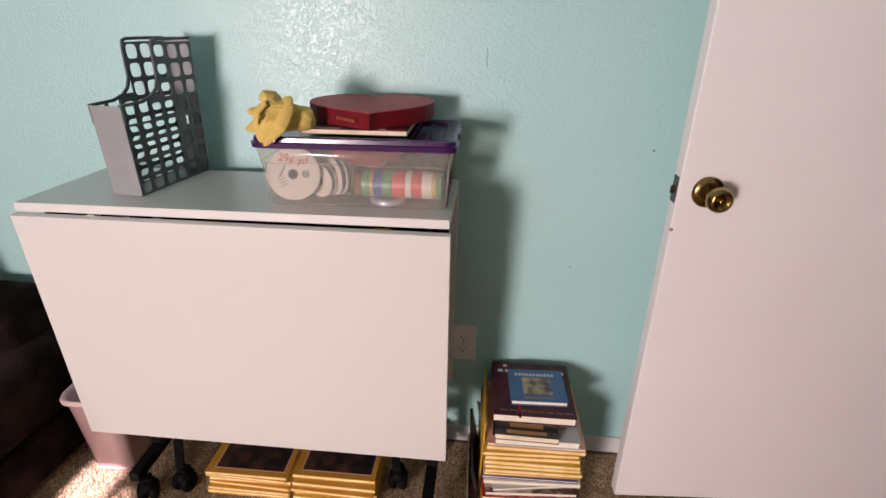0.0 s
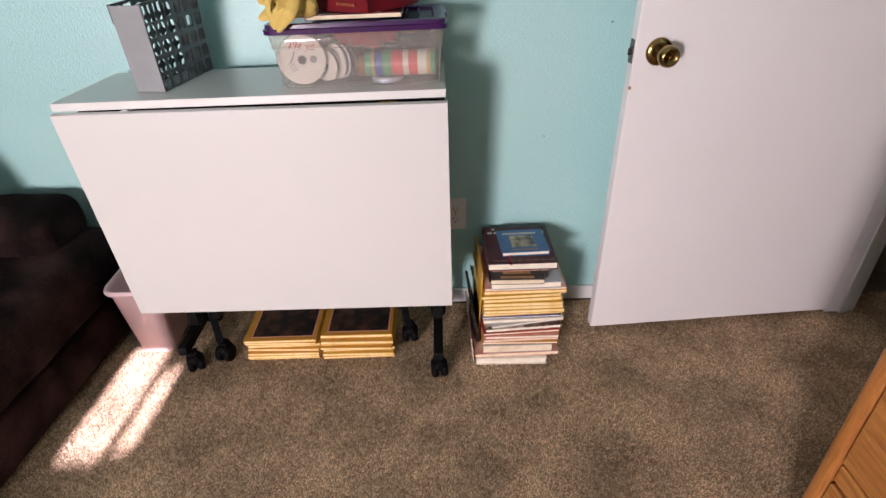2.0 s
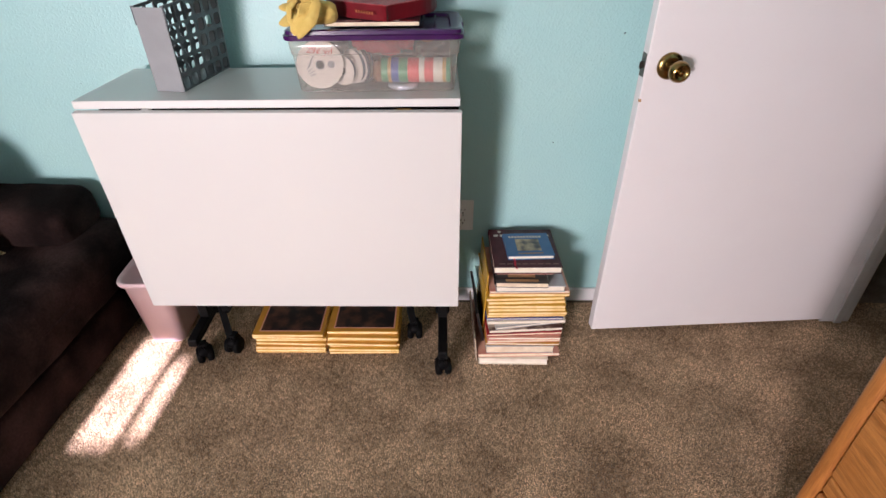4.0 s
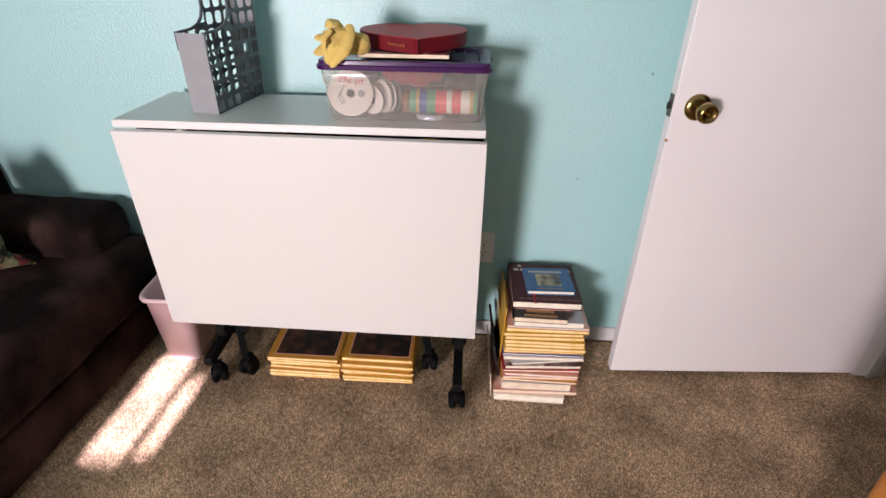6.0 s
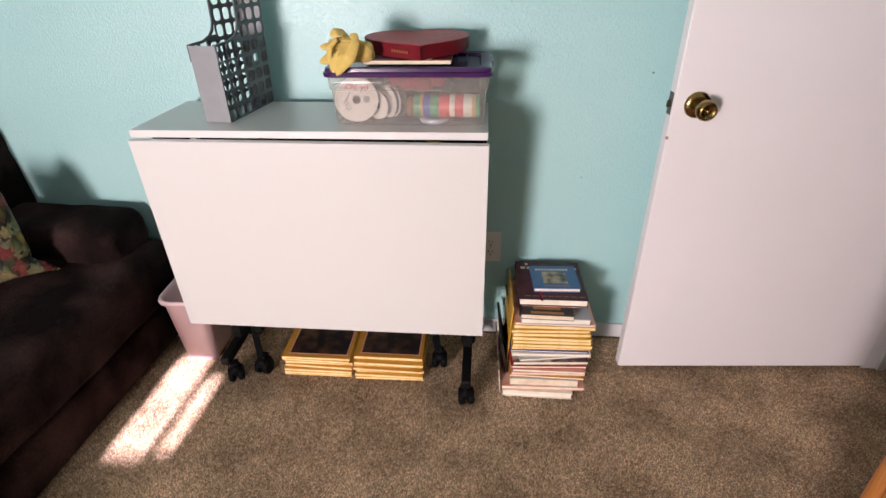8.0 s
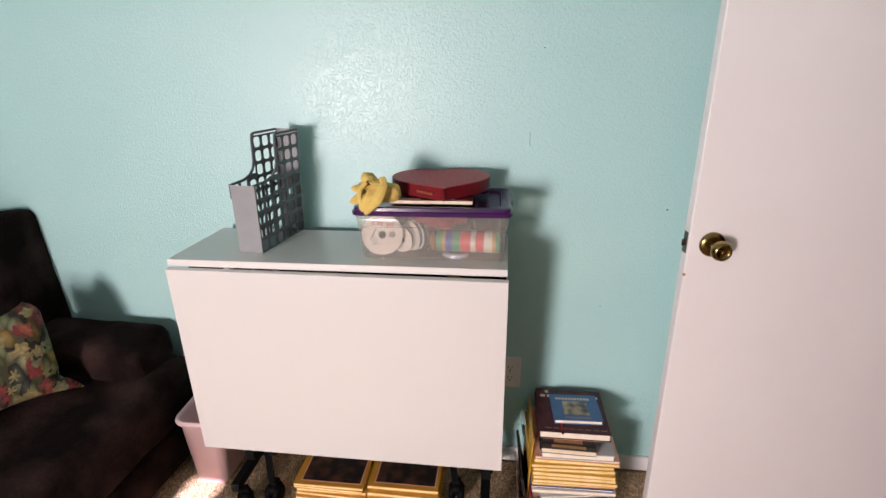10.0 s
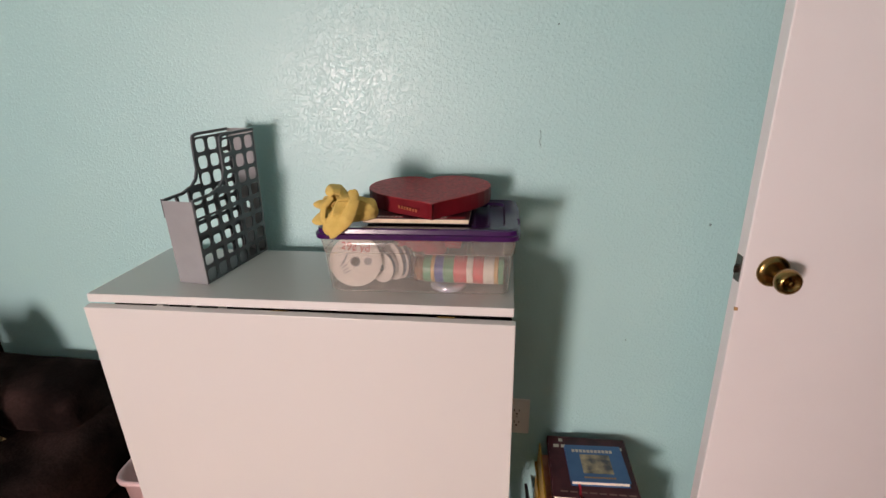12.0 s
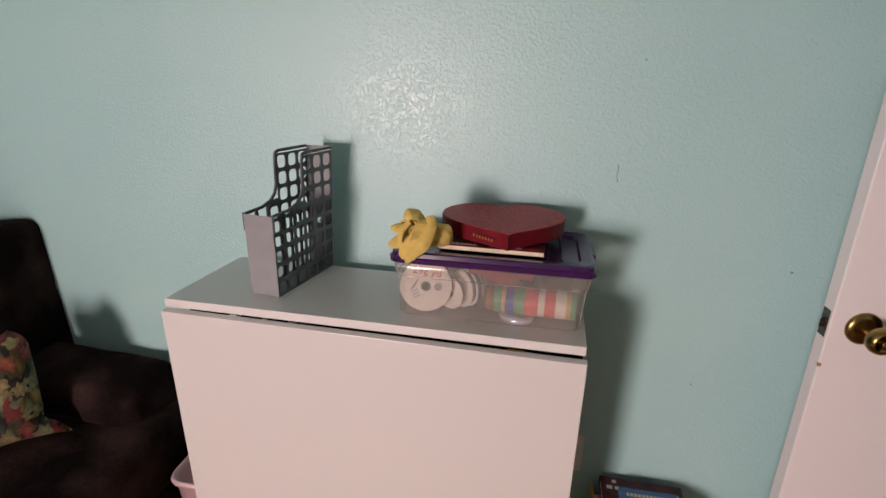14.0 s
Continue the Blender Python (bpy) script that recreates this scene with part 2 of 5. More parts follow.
def floral(name):
    """Printed cotton: rounded blossoms in cream, green, rust and gold on a dark ground."""
    m = bpy.data.materials.new(name)
    m.use_nodes = True
    t = m.node_tree
    b = t.nodes["Principled BSDF"]
    b.inputs["Roughness"].default_value = 0.85
    co = t.nodes.new("ShaderNodeTexCoord")
    wob = t.nodes.new("ShaderNodeTexNoise")
    wob.inputs["Scale"].default_value = 14
    add = t.nodes.new("ShaderNodeVectorMath")
    add.operation = "MULTIPLY_ADD"
    add.inputs[1].default_value = (0.045, 0.045, 0.045)
    t.links.new(co.outputs["Object"], wob.inputs["Vector"])
    t.links.new(wob.outputs["Color"], add.inputs[0])
    t.links.new(co.outputs["Object"], add.inputs[2])
    flat = t.nodes.new("ShaderNodeVectorMath")
    flat.operation = "MULTIPLY"
    flat.inputs[1].default_value = (1, 1, 0)
    t.links.new(add.outputs[0], flat.inputs[0])
    vo = t.nodes.new("ShaderNodeTexVoronoi")
    vo.inputs["Scale"].default_value = 23
    vo.inputs["Randomness"].default_value = 0.85
    t.links.new(flat.outputs[0], vo.inputs["Vector"])
    # petals: the distance from each blossom's heart, scalloped round it
    off = t.nodes.new("ShaderNodeVectorMath")
    off.operation = "SUBTRACT"
    t.links.new(flat.outputs[0], off.inputs[0])
    t.links.new(vo.outputs["Position"], off.inputs[1])
    axes = t.nodes.new("ShaderNodeSeparateXYZ")
    t.links.new(off.outputs[0], axes.inputs[0])
    turn = t.nodes.new("ShaderNodeMath")
    turn.operation = "ARCTAN2"
    t.links.new(axes.outputs[0], turn.inputs[0])
    t.links.new(axes.outputs[1], turn.inputs[1])
    lobes = t.nodes.new("ShaderNodeMath")
    lobes.operation = "MULTIPLY"
    lobes.inputs[1].default_value = 6
    t.links.new(turn.outputs[0], lobes.inputs[0])
    wave = t.nodes.new("ShaderNodeMath")
    wave.operation = "SINE"
    t.links.new(lobes.outputs[0], wave.inputs[0])
    scallop = t.nodes.new("ShaderNodeMath")
    scallop.operation = "MULTIPLY_ADD"
    scallop.inputs[1].default_value, scallop.inputs[2].default_value = 0.14, 1.0
    t.links.new(wave.outputs[0], scallop.inputs[0])
    dist = t.nodes.new("ShaderNodeMath")
    dist.operation = "MULTIPLY"
    t.links.new(vo.outputs["Distance"], dist.inputs[0])
    t.links.new(scallop.outputs[0], dist.inputs[1])
    sep = t.nodes.new("ShaderNodeSeparateColor")
    t.links.new(vo.outputs["Color"], sep.inputs[0])
    pick = t.nodes.new("ShaderNodeValToRGB")
    pick.color_ramp.interpolation = "CONSTANT"
    tones = [(0, (0.38, 0.36, 0.18)), (0.24, (0.30, 0.055, 0.06)), (0.36, (0.32, 0.35, 0.20)), (0.54, (0.44, 0.14, 0.09)), (0.66, (0.34, 0.10, 0.10)), (0.76, (0.42, 0.36, 0.18)), (0.92, (0.40, 0.26, 0.07))]
    pick.color_ramp.elements[0].color = (*tones[0][1], 1)
    pick.color_ramp.elements[1].position, pick.color_ramp.elements[1].color = tones[1][0], (*tones[1][1], 1)
    for p, c in tones[2:]:
        pick.color_ramp.elements.new(p).color = (*c, 1)
    t.links.new(sep.outputs[0], pick.inputs[0])
    rings = t.nodes.new("ShaderNodeValToRGB")
    rings.color_ramp.elements[0].color = (0.05, 0.06, 0.09, 1)
    rings.color_ramp.elements[0].position = 0.09
    rings.color_ramp.elements[1].color = (0.95, 0.92, 0.85, 1)
    rings.color_ramp.elements[1].position = 0.17
    e = rings.color_ramp.elements.new(0.5)
    e.color = (0.62, 0.56, 0.5, 1)
    e = rings.color_ramp.elements.new(0.68)
    e.color = (0.16, 0.12, 0.10, 1)
    t.links.new(dist.outputs[0], rings.inputs[0])
    mix = t.nodes.new("ShaderNodeMix")
    mix.data_type, mix.blend_type = "RGBA", "MULTIPLY"
    mix.inputs["Factor"].default_value = 1
    t.links.new(pick.outputs[0], mix.inputs[6])
    t.links.new(rings.outputs[0], mix.inputs[7])
    small = t.nodes.new("ShaderNodeTexVoronoi")
    small.inputs["Scale"].default_value = 85
    t.links.new(add.outputs[0], small.inputs["Vector"])
    dots = t.nodes.new("ShaderNodeValToRGB")
    dots.color_ramp.elements[0].color, dots.color_ramp.elements[0].position = (1.0, 0.88, 0.75, 1), 0.2
    dots.color_ramp.elements[1].color, dots.color_ramp.elements[1].position = (0.38, 0.33, 0.3, 1), 0.62
    t.links.new(small.outputs["Distance"], dots.inputs[0])
    mix2 = t.nodes.new("ShaderNodeMix")
    mix2.data_type, mix2.blend_type = "RGBA", "MULTIPLY"
    mix2.inputs["Factor"].default_value = 0.55
    t.links.new(mix.outputs[2], mix2.inputs[6])
    t.links.new(dots.outputs[0], mix2.inputs[7])
    leaf = t.nodes.new("ShaderNodeTexVoronoi")
    leaf.inputs["Scale"].default_value = 40
    stretch = t.nodes.new("ShaderNodeMapping")
    stretch.inputs["Rotation"].default_value = (0, 0, 0.7)
    stretch.inputs["Scale"].default_value = (1.0, 0.5, 1.0)
    t.links.new(flat.outputs[0], stretch.inputs["Vector"])
    t.links.new(stretch.outputs["Vector"], leaf.inputs["Vector"])
    leafsep = t.nodes.new("ShaderNodeSeparateColor")
    t.links.new(leaf.outputs["Color"], leafsep.inputs[0])
    leafpick = t.nodes.new("ShaderNodeValToRGB")
    leafpick.color_ramp.interpolation = "CONSTANT"
    greens = [(0.3, (0.20, 0.22, 0.10)), (0.5, (0.30, 0.06, 0.05)), (0.72, (0.36, 0.24, 0.07)), (0.88, (0.05, 0.06, 0.05))]
    leafpick.color_ramp.elements[0].color = (0.06, 0.05, 0.04, 1)
    leafpick.color_ramp.elements[1].position, leafpick.color_ramp.elements[1].color = 0.15, (0.30, 0.30, 0.17, 1)
    for p, c in greens:
        leafpick.color_ramp.elements.new(p).color = (*c, 1)
    t.links.new(leafsep.outputs[0], leafpick.inputs[0])
    vein = t.nodes.new("ShaderNodeValToRGB")
    vein.color_ramp.elements[0].position, vein.color_ramp.elements[0].color = 0.15, (1, 1, 1, 1)
    vein.color_ramp.elements[1].position, vein.color_ramp.elements[1].color = 0.62, (0.2, 0.18, 0.16, 1)
    t.links.new(leaf.outputs["Distance"], vein.inputs[0])
    leaves = t.nodes.new("ShaderNodeMix")
    leaves.data_type, leaves.blend_type = "RGBA", "MULTIPLY"
    leaves.inputs["Factor"].default_value = 1
    t.links.new(leafpick.outputs[0], leaves.inputs[6])
    t.links.new(vein.outputs[0], leaves.inputs[7])
    edge = t.nodes.new("ShaderNodeMath")
    edge.operation = "GREATER_THAN"
    edge.inputs[1].default_value = 0.47
    t.links.new(dist.outputs[0], edge.inputs[0])
    print_mix = t.nodes.new("ShaderNodeMix")
    print_mix.data_type = "RGBA"
    t.links.new(edge.outputs[0], print_mix.inputs["Factor"])
    t.links.new(mix2.outputs[2], print_mix.inputs[6])
    t.links.new(leaves.outputs[2], print_mix.inputs[7])
    t.links.new(print_mix.outputs[2], b.inputs["Base Color"])
    return m


# ---- materials ----
M_WALL = orange_peel("aqua_wall_paint", (0.365, 0.605, 0.605), (0.385, 0.625, 0.62))
M_CEIL = mat("ceiling_white", (0.75, 0.75, 0.73), (0.7, 0.7, 0.68), rough=0.9, scale=8, bump=0.002, bump_scale=120)
M_TRIM = mat("white_trim_paint", (0.75, 0.74, 0.74), (0.68, 0.67, 0.67), rough=0.4, scale=12, bump=0.0003, bump_scale=80)
M_DOOR = mat("white_door_paint", (0.80, 0.775, 0.78), (0.78, 0.755, 0.76), rough=0.42, scale=4, bump=0.0003, bump_scale=110, rough_var=0.05)
M_CARPET = mat("brown_carpet", (0.20, 0.165, 0.125), (0.38, 0.32, 0.25), rough=0.95, scale=9, detail=10, bump=0.006, bump_scale=330, fine=0.9, spec=0.1, lo=0.32, hi=0.68)
M_PILE = mat("brown_carpet_pile", (0.35, 0.252, 0.165), (0.86, 0.66, 0.455), rough=0.95, scale=80, detail=4, spec=0.08, lo=0.36, hi=0.66)
pt = M_PILE.node_tree
pnoise = next(n for n in pt.nodes if n.bl_idname == "ShaderNodeTexNoise")
pnoise.inputs["Roughness"].default_value = 0.7
wide = pt.nodes.new("ShaderNodeTexNoise")
wide.inputs["Scale"].default_value, wide.inputs["Detail"].default_value = 5.5, 6
pt.links.new(next(n for n in pt.nodes if n.bl_idname == "ShaderNodeTexCoord").outputs["Object"], wide.inputs["Vector"])
both = pt.nodes.new("ShaderNodeMath")
both.operation = "MULTIPLY_ADD"
both.inputs[1].default_value = 0.62
shift = pt.nodes.new("ShaderNodeMath")
shift.operation = "MULTIPLY_ADD"
shift.inputs[1].default_value, shift.inputs[2].default_value = 0.62, -0.11
pt.links.new(pnoise.outputs["Fac"], shift.inputs[0])
pt.links.new(wide.outputs["Fac"], both.inputs[0])
pt.links.new(shift.outputs[0], both.inputs[2])
pt.links.new(both.outputs[0], next(n for n in pt.nodes if n.bl_idname == "ShaderNodeValToRGB").inputs["Fac"])
geo = pt.nodes.new("ShaderNodeNewGeometry")
tone = pt.nodes.new("ShaderNodeValToRGB")
tone.color_ramp.elements[0].color, tone.color_ramp.elements[1].color = (0.46, 0.43, 0.40, 1), (1.30, 1.28, 1.24, 1)
mul = pt.nodes.new("ShaderNodeMix")
mul.data_type, mul.blend_type = "RGBA", "MULTIPLY"
mul.inputs["Factor"].default_value = 1.0
pt.links.new(geo.outputs["Random Per Island"], tone.inputs["Fac"])
pt.links.new(next(n for n in pt.nodes if n.bl_idname == "ShaderNodeValToRGB").outputs[0], mul.inputs[6])
pt.links.new(tone.outputs[0], mul.inputs[7])
pt.links.new(mul.outputs[2], pt.nodes["Principled BSDF"].inputs["Base Color"])
M_LAMINATE = mat("white_laminate", (0.640, 0.632, 0.615), (0.630, 0.622, 0.605), spec=0.6, rough=0.32, scale=2.5, detail=2, lo=0.2, hi=0.8, bump=0.00005, bump_scale=300)
M_BLACK = mat("black_steel", (0.005, 0.005, 0.0055), (0.008, 0.008, 0.008), rough=0.5, spec=0.12, scale=40, bump=0.0002, bump_scale=300)
M_RUBBER = mat("black_caster_plastic", (0.003, 0.003, 0.0035), (0.006, 0.006, 0.006), spec=0.06, rough=0.55, scale=30)
M_STEEL = mat("bright_steel", (0.55, 0.55, 0.55), (0.4, 0.4, 0.4), rough=0.3, metal=1, scale=60)
M_BRASS = mat("antique_brass", (0.34, 0.235, 0.085), (0.24, 0.16, 0.06), rough=0.24, metal=1, scale=45, bump=0.0001, bump_scale=300, rough_var=0.08)
M_BRONZE = mat("dark_latch_metal", (0.07, 0.065, 0.06), (0.16, 0.15, 0.13), rough=0.4, metal=1, scale=90)
M_SUEDE = mat("dark_brown_suede", (0.0068, 0.0039, 0.0036), (0.046, 0.0265, 0.0240), rough=0.92, scale=5.0, detail=10, bump=0.0020, bump_scale=120, fine=0.45, lo=0.42, hi=0.70, spec=0.08, sheen=0.0)
M_FLORAL = floral("floral_print_cotton")
M_PINK = mat("pale_pink_plastic", (0.74, 0.54, 0.545), (0.71, 0.51, 0.52), rough=0.42, scale=12, bump=0.0002, bump_scale=120)
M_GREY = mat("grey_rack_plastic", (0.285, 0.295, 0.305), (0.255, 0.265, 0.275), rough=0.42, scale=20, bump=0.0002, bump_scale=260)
# sides and bottom of the rack: darker than its front and back
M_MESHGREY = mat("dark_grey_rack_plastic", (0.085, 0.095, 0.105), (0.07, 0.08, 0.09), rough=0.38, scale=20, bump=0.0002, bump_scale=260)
M_PURPLE = mat("purple_lid_plastic", (0.045, 0.007, 0.074), (0.036, 0.006, 0.060), rough=0.22, scale=15, bump=0.0001, bump_scale=200, spec=0.5)
M_CLEAR = clear_plastic("clear_box_plastic", (0.955, 0.945, 0.925), 0.125)
M_CLEAREDGE = clear_plastic("clear_box_plastic_edge", (0.86, 0.85, 0.82), 0.22)
M_RED = mat("red_glitter_card", (0.22, 0.010, 0.017), (0.50, 0.055, 0.064), rough=0.45, spec=0.22, scale=110, bump=0.0014, bump_scale=260, fine=0.6, rough_var=0.1)
M_REDSIDE = mat("deep_red_card", (0.15, 0.007, 0.013), (0.12, 0.006, 0.011), rough=0.45, spec=0.25, scale=25, bump=0.0002, bump_scale=200)
M_GOLDINK = mat("gold_ink", (0.36, 0.12, 0.05), (0.30, 0.09, 0.04), rough=0.4, scale=60)
M_YELLOWCLOTH = mat("yellow_felt", (0.66, 0.49, 0.15), (0.60, 0.43, 0.12), rough=0.95, scale=60, bump=0.001, bump_scale=500, fine=0.15, sheen=0.1, spec=0.1)
M_OAK = wood("honey_oak", (0.33, 0.125, 0.028), (0.46, 0.195, 0.05), along=(6, 1.2, 14))
M_OAKPOST = wood("honey_oak_post", (0.35, 0.13, 0.03), (0.45, 0.18, 0.045), along=(9, 9, 0.8))
M_OUTLET = mat("outlet_white_plastic", (0.74, 0.75, 0.73), (0.70, 0.71, 0.69), rough=0.35, scale=20)
# near-black for solids that paint in the shade of openings
M_DARK = mat("painted_opening_shade", (0.012, 0.012, 0.012), (0.02, 0.02, 0.02), rough=0.7)
M_PAGES = mat("cream_pages", (0.84, 0.73, 0.55), (0.70, 0.58, 0.42), rough=0.9, scale=30, bump=0.0004, bump_scale=700, fine=0.25)
M_WHITEPAGES = mat("white_pages", (0.88, 0.82, 0.70), (0.77, 0.71, 0.58), rough=0.85, scale=30, bump=0.0004, bump_scale=700, fine=0.25)
M_YELLOW = mat("magazine_yellow", (0.66, 0.40, 0.05), (0.60, 0.35, 0.04), rough=0.4, scale=25, fine=0.15, bump_scale=200)
M_AMBER = mat("magazine_amber", (0.60, 0.30, 0.035), (0.54, 0.26, 0.03), rough=0.4, scale=25, fine=0.15, bump_scale=200)
M_GOLDEDGE = mat("pale_yellow_page_edges", (0.92, 0.74, 0.41), (0.80, 0.58, 0.24), rough=0.8, scale=40, fine=0.25, bump=0.0003, bump_scale=600)
M_PHOTO = mat("dark_cover_photo", (0.015, 0.012, 0.012), (0.13, 0.06, 0.035), rough=0.3, scale=24, detail=3, lo=0.4, hi=0.7)
M_PHOTOLIGHT = mat("landscape_cover_photo", (0.06, 0.06, 0.07), (0.50, 0.40, 0.24), rough=0.35, scale=28, detail=4, lo=0.35, hi=0.62)
M_SALMON = mat("salmon_cover_line", (0.74, 0.36, 0.28), (0.68, 0.32, 0.24), rough=0.4)
M_MAROON = mat("maroon_book_cover", (0.050, 0.009, 0.015), (0.085, 0.02, 0.027), spec=0.25, rough=0.4, scale=25, detail=8)
M_BLUE = mat("blue_book_cover", (0.035, 0.115, 0.28), (0.045, 0.135, 0.31), rough=0.32, scale=30)
M_BLACKCOVER = mat("black_book_cover", (0.013, 0.013, 0.016), (0.03, 0.028, 0.03), rough=0.35, scale=30)
M_TAN = mat("tan_cover_panel", (0.42, 0.24, 0.10), (0.34, 0.18, 0.07), rough=0.5, scale=30)
M_PINKCOVER = mat("salmon_magazine_cover", (0.66, 0.27, 0.21), (0.74, 0.45, 0.34), rough=0.4, scale=22)
M_REDCOVER = mat("red_magazine_cover", (0.42, 0.015, 0.022), (0.30, 0.012, 0.018), rough=0.4, scale=22)
M_GREYCOVER = mat("grey_white_cover", (0.52, 0.52, 0.53), (0.42, 0.42, 0.44), rough=0.4, scale=14)
M_COLLAGE = mat("printed_collage_cover", (0.10, 0.05, 0.04), (0.55, 0.45, 0.36), rough=0.35, scale=30, detail=3, lo=0.45, hi=0.6)
M_DIMINK = mat("faded_red_lettering", (0.22, 0.11, 0.09), (0.17, 0.08, 0.07), rough=0.5)
M_CREAMINK = mat("pale_lettering", (0.62, 0.56, 0.48), (0.55, 0.5, 0.42), rough=0.5)
M_RIBBONRED = mat("red_satin_ribbon", (0.78, 0.035, 0.085), (0.66, 0.025, 0.065), rough=0.3, scale=80)
M_CORAL = mat("coral_satin_ribbon", (0.70, 0.105, 0.115), (0.64, 0.085, 0.09), rough=0.3, scale=80)
M_GREEN = mat("green_satin_ribbon", (0.05, 0.26, 0.13), (0.12, 0.36, 0.2), rough=0.28, scale=80)
M_BLUERIB = mat("blue_satin_ribbon", (0.03, 0.06, 0.30), (0.05, 0.1, 0.36), rough=0.3, scale=80)
M_WHITERIB = mat("white_satin_ribbon", (0.78, 0.74, 0.68), (0.72, 0.68, 0.62), rough=0.35, scale=80)
M_GOLD = mat("gold_satin_ribbon", (0.62, 0.40, 0.16), (0.55, 0.34, 0.12), rough=0.3, scale=80)
M_NAVY = mat("navy_ribbon", (0.02, 0.025, 0.05), (0.03, 0.035, 0.06), rough=0.5, scale=80)
M_SKY = mat("pale_blue_ribbon", (0.22, 0.33, 0.46), (0.15, 0.24, 0.36), rough=0.35, scale=80)
M_BROWNRIB = mat("brown_twine", (0.30, 0.14, 0.06), (0.24, 0.11, 0.05), rough=0.7, scale=120, bump=0.001, bump_scale=300)
M_SILVER = mat("silver_ribbon", (0.70, 0.72, 0.84), (0.60, 0.62, 0.76), rough=0.25, metal=0.45, scale=60)
M_SPOOL = mat("white_spool_card", (0.78, 0.73, 0.70), (0.74, 0.69, 0.66), rough=0.6, scale=30)
M_INKRED = mat("red_marker_ink", (0.62, 0.06, 0.07), (0.55, 0.05, 0.06), rough=0.6)
M_INKGREY = mat("grey_print_ink", (0.30, 0.30, 0.33), (0.26, 0.26, 0.3), rough=0.6)
M_MARK = mat("grey_paint_mark", (0.22, 0.33, 0.33), (0.18, 0.28, 0.28), rough=0.6, scale=60)
M_GLASS = clear_plastic("window_glass", (0.97, 0.98, 0.97), haze=0.02, rough=0.02)
M_SUNMASK = mat("white_sun_mask", (0.7, 0.69, 0.66), (0.66, 0.65, 0.62), rough=0.8, scale=20)
# dark brown puts the unlit hallway's shade into the wall colour
M_HALL = mat("hall_wall_painted_shade", (0.16, 0.125, 0.095), (0.13, 0.10, 0.075), rough=0.8, scale=6)


# ---- structure ----
WY = 1.378      # inner face of the wall behind the table
EX = 1.36       # inner face of the wall with the doorway
SY = -2.70      # inner face of the window wall
LX = -1.95      # inner face of the wall behind the sofa
HZ = 2.44


def structure(name, bm, material, label="", category=""):
    return tagged(link(name, bm, material), label, category, kind="structure")


floor = structure("floor", box(LX - 0.12, 3.2, SY - 0.2, 3.0, -0.06, -0.007), M_CARPET, "mottled brown cut-pile carpet", "carpet")
structure("ceiling", box(LX - 0.12, 3.2, SY - 0.2, 3.0, HZ, HZ + 0.1), M_CEIL, "white textured ceiling", "ceiling")
structure("wall_north", box(LX - 0.12, EX + 0.12, WY, WY + 0.12, 0, HZ), M_WALL, "aqua painted wall with orange-peel texture", "wall")
structure("wall_west", box(LX - 0.12, LX, SY, WY, 0, HZ), M_WALL, "aqua painted wall", "wall")
east = box(EX, EX + 0.09, SY, 0.44, 0, HZ)
box(EX, EX + 0.09, 1.268, WY, 0, HZ, bm=east)
box(EX, EX + 0.09, 0.44, 1.268, 2.05, HZ, bm=east)
structure("wall_east", east, M_WALL, "aqua painted wall with a doorway", "wall")
WX0, WX1, WZ0, WZ1 = -1.85, -0.85, 0.36, 2.10
south = box(LX, WX0, SY - 0.12, SY, 0, HZ)
box(WX1, EX + 0.12, SY - 0.12, SY, 0, HZ, bm=south)
box(WX0, WX1, SY - 0.12, SY, 0, WZ0, bm=south)
box(WX0, WX1, SY - 0.12, SY, WZ1, HZ, bm=south)
structure("wall_south", south, M_WALL, "aqua painted wall with a window", "wall")
# hallway walls, their darkness painted in
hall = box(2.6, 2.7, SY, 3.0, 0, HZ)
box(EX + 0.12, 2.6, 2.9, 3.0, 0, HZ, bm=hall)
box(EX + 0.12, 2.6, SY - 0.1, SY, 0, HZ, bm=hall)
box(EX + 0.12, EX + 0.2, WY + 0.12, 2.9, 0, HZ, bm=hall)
structure("wall_hall", hall, M_HALL, "hallway wall beyond the doorway, shade painted in", "wall")

base = box(LX, EX, WY - 0.012, WY - 0.0005, 0.0, 0.057, 0.004)
structure("baseboard", base, M_TRIM, "low white painted baseboard", "baseboard")
base = box(LX + 0.0005, LX + 0.012, SY, WY - 0.013, 0.0, 0.057, 0.004)
structure("baseboard", base, M_TRIM, "low white painted baseboard", "baseboard")

# the doorway's jamb and casing
frame_bm = box(EX - 0.004, EX + 0.098, 1.252, 1.2675, 0.0, 2.05, 0.002)
box(EX - 0.004, EX + 0.098, 0.4405, 0.456, 0.0, 2.05, 0.002, bm=frame_bm)
box(EX - 0.004, EX + 0.098, 0.4565, 1.2515, 2.034, 2.0495, 0.002, bm=frame_bm)
box(EX + 0.040, EX + 0.066, 1.242, 1.2515, 0.0, 2.03, 0.002, bm=frame_bm)
jamb = structure("door_frame", frame_bm, M_TRIM, "white painted door jamb and casing", "door frame")
part("casing", box(EX - 0.018, EX - 0.0045, 1.262, 1.322, 0.0, 2.11, 0.005), M_TRIM, jamb)
part("casing", box(EX - 0.018, EX - 0.0045, 0.386, 0.446, 0.0, 2.11, 0.005), M_TRIM, jamb)
part("casing", box(EX - 0.018, EX - 0.0045, 0.4465, 1.2615, 2.05, 2.11, 0.005), M_TRIM, jamb)

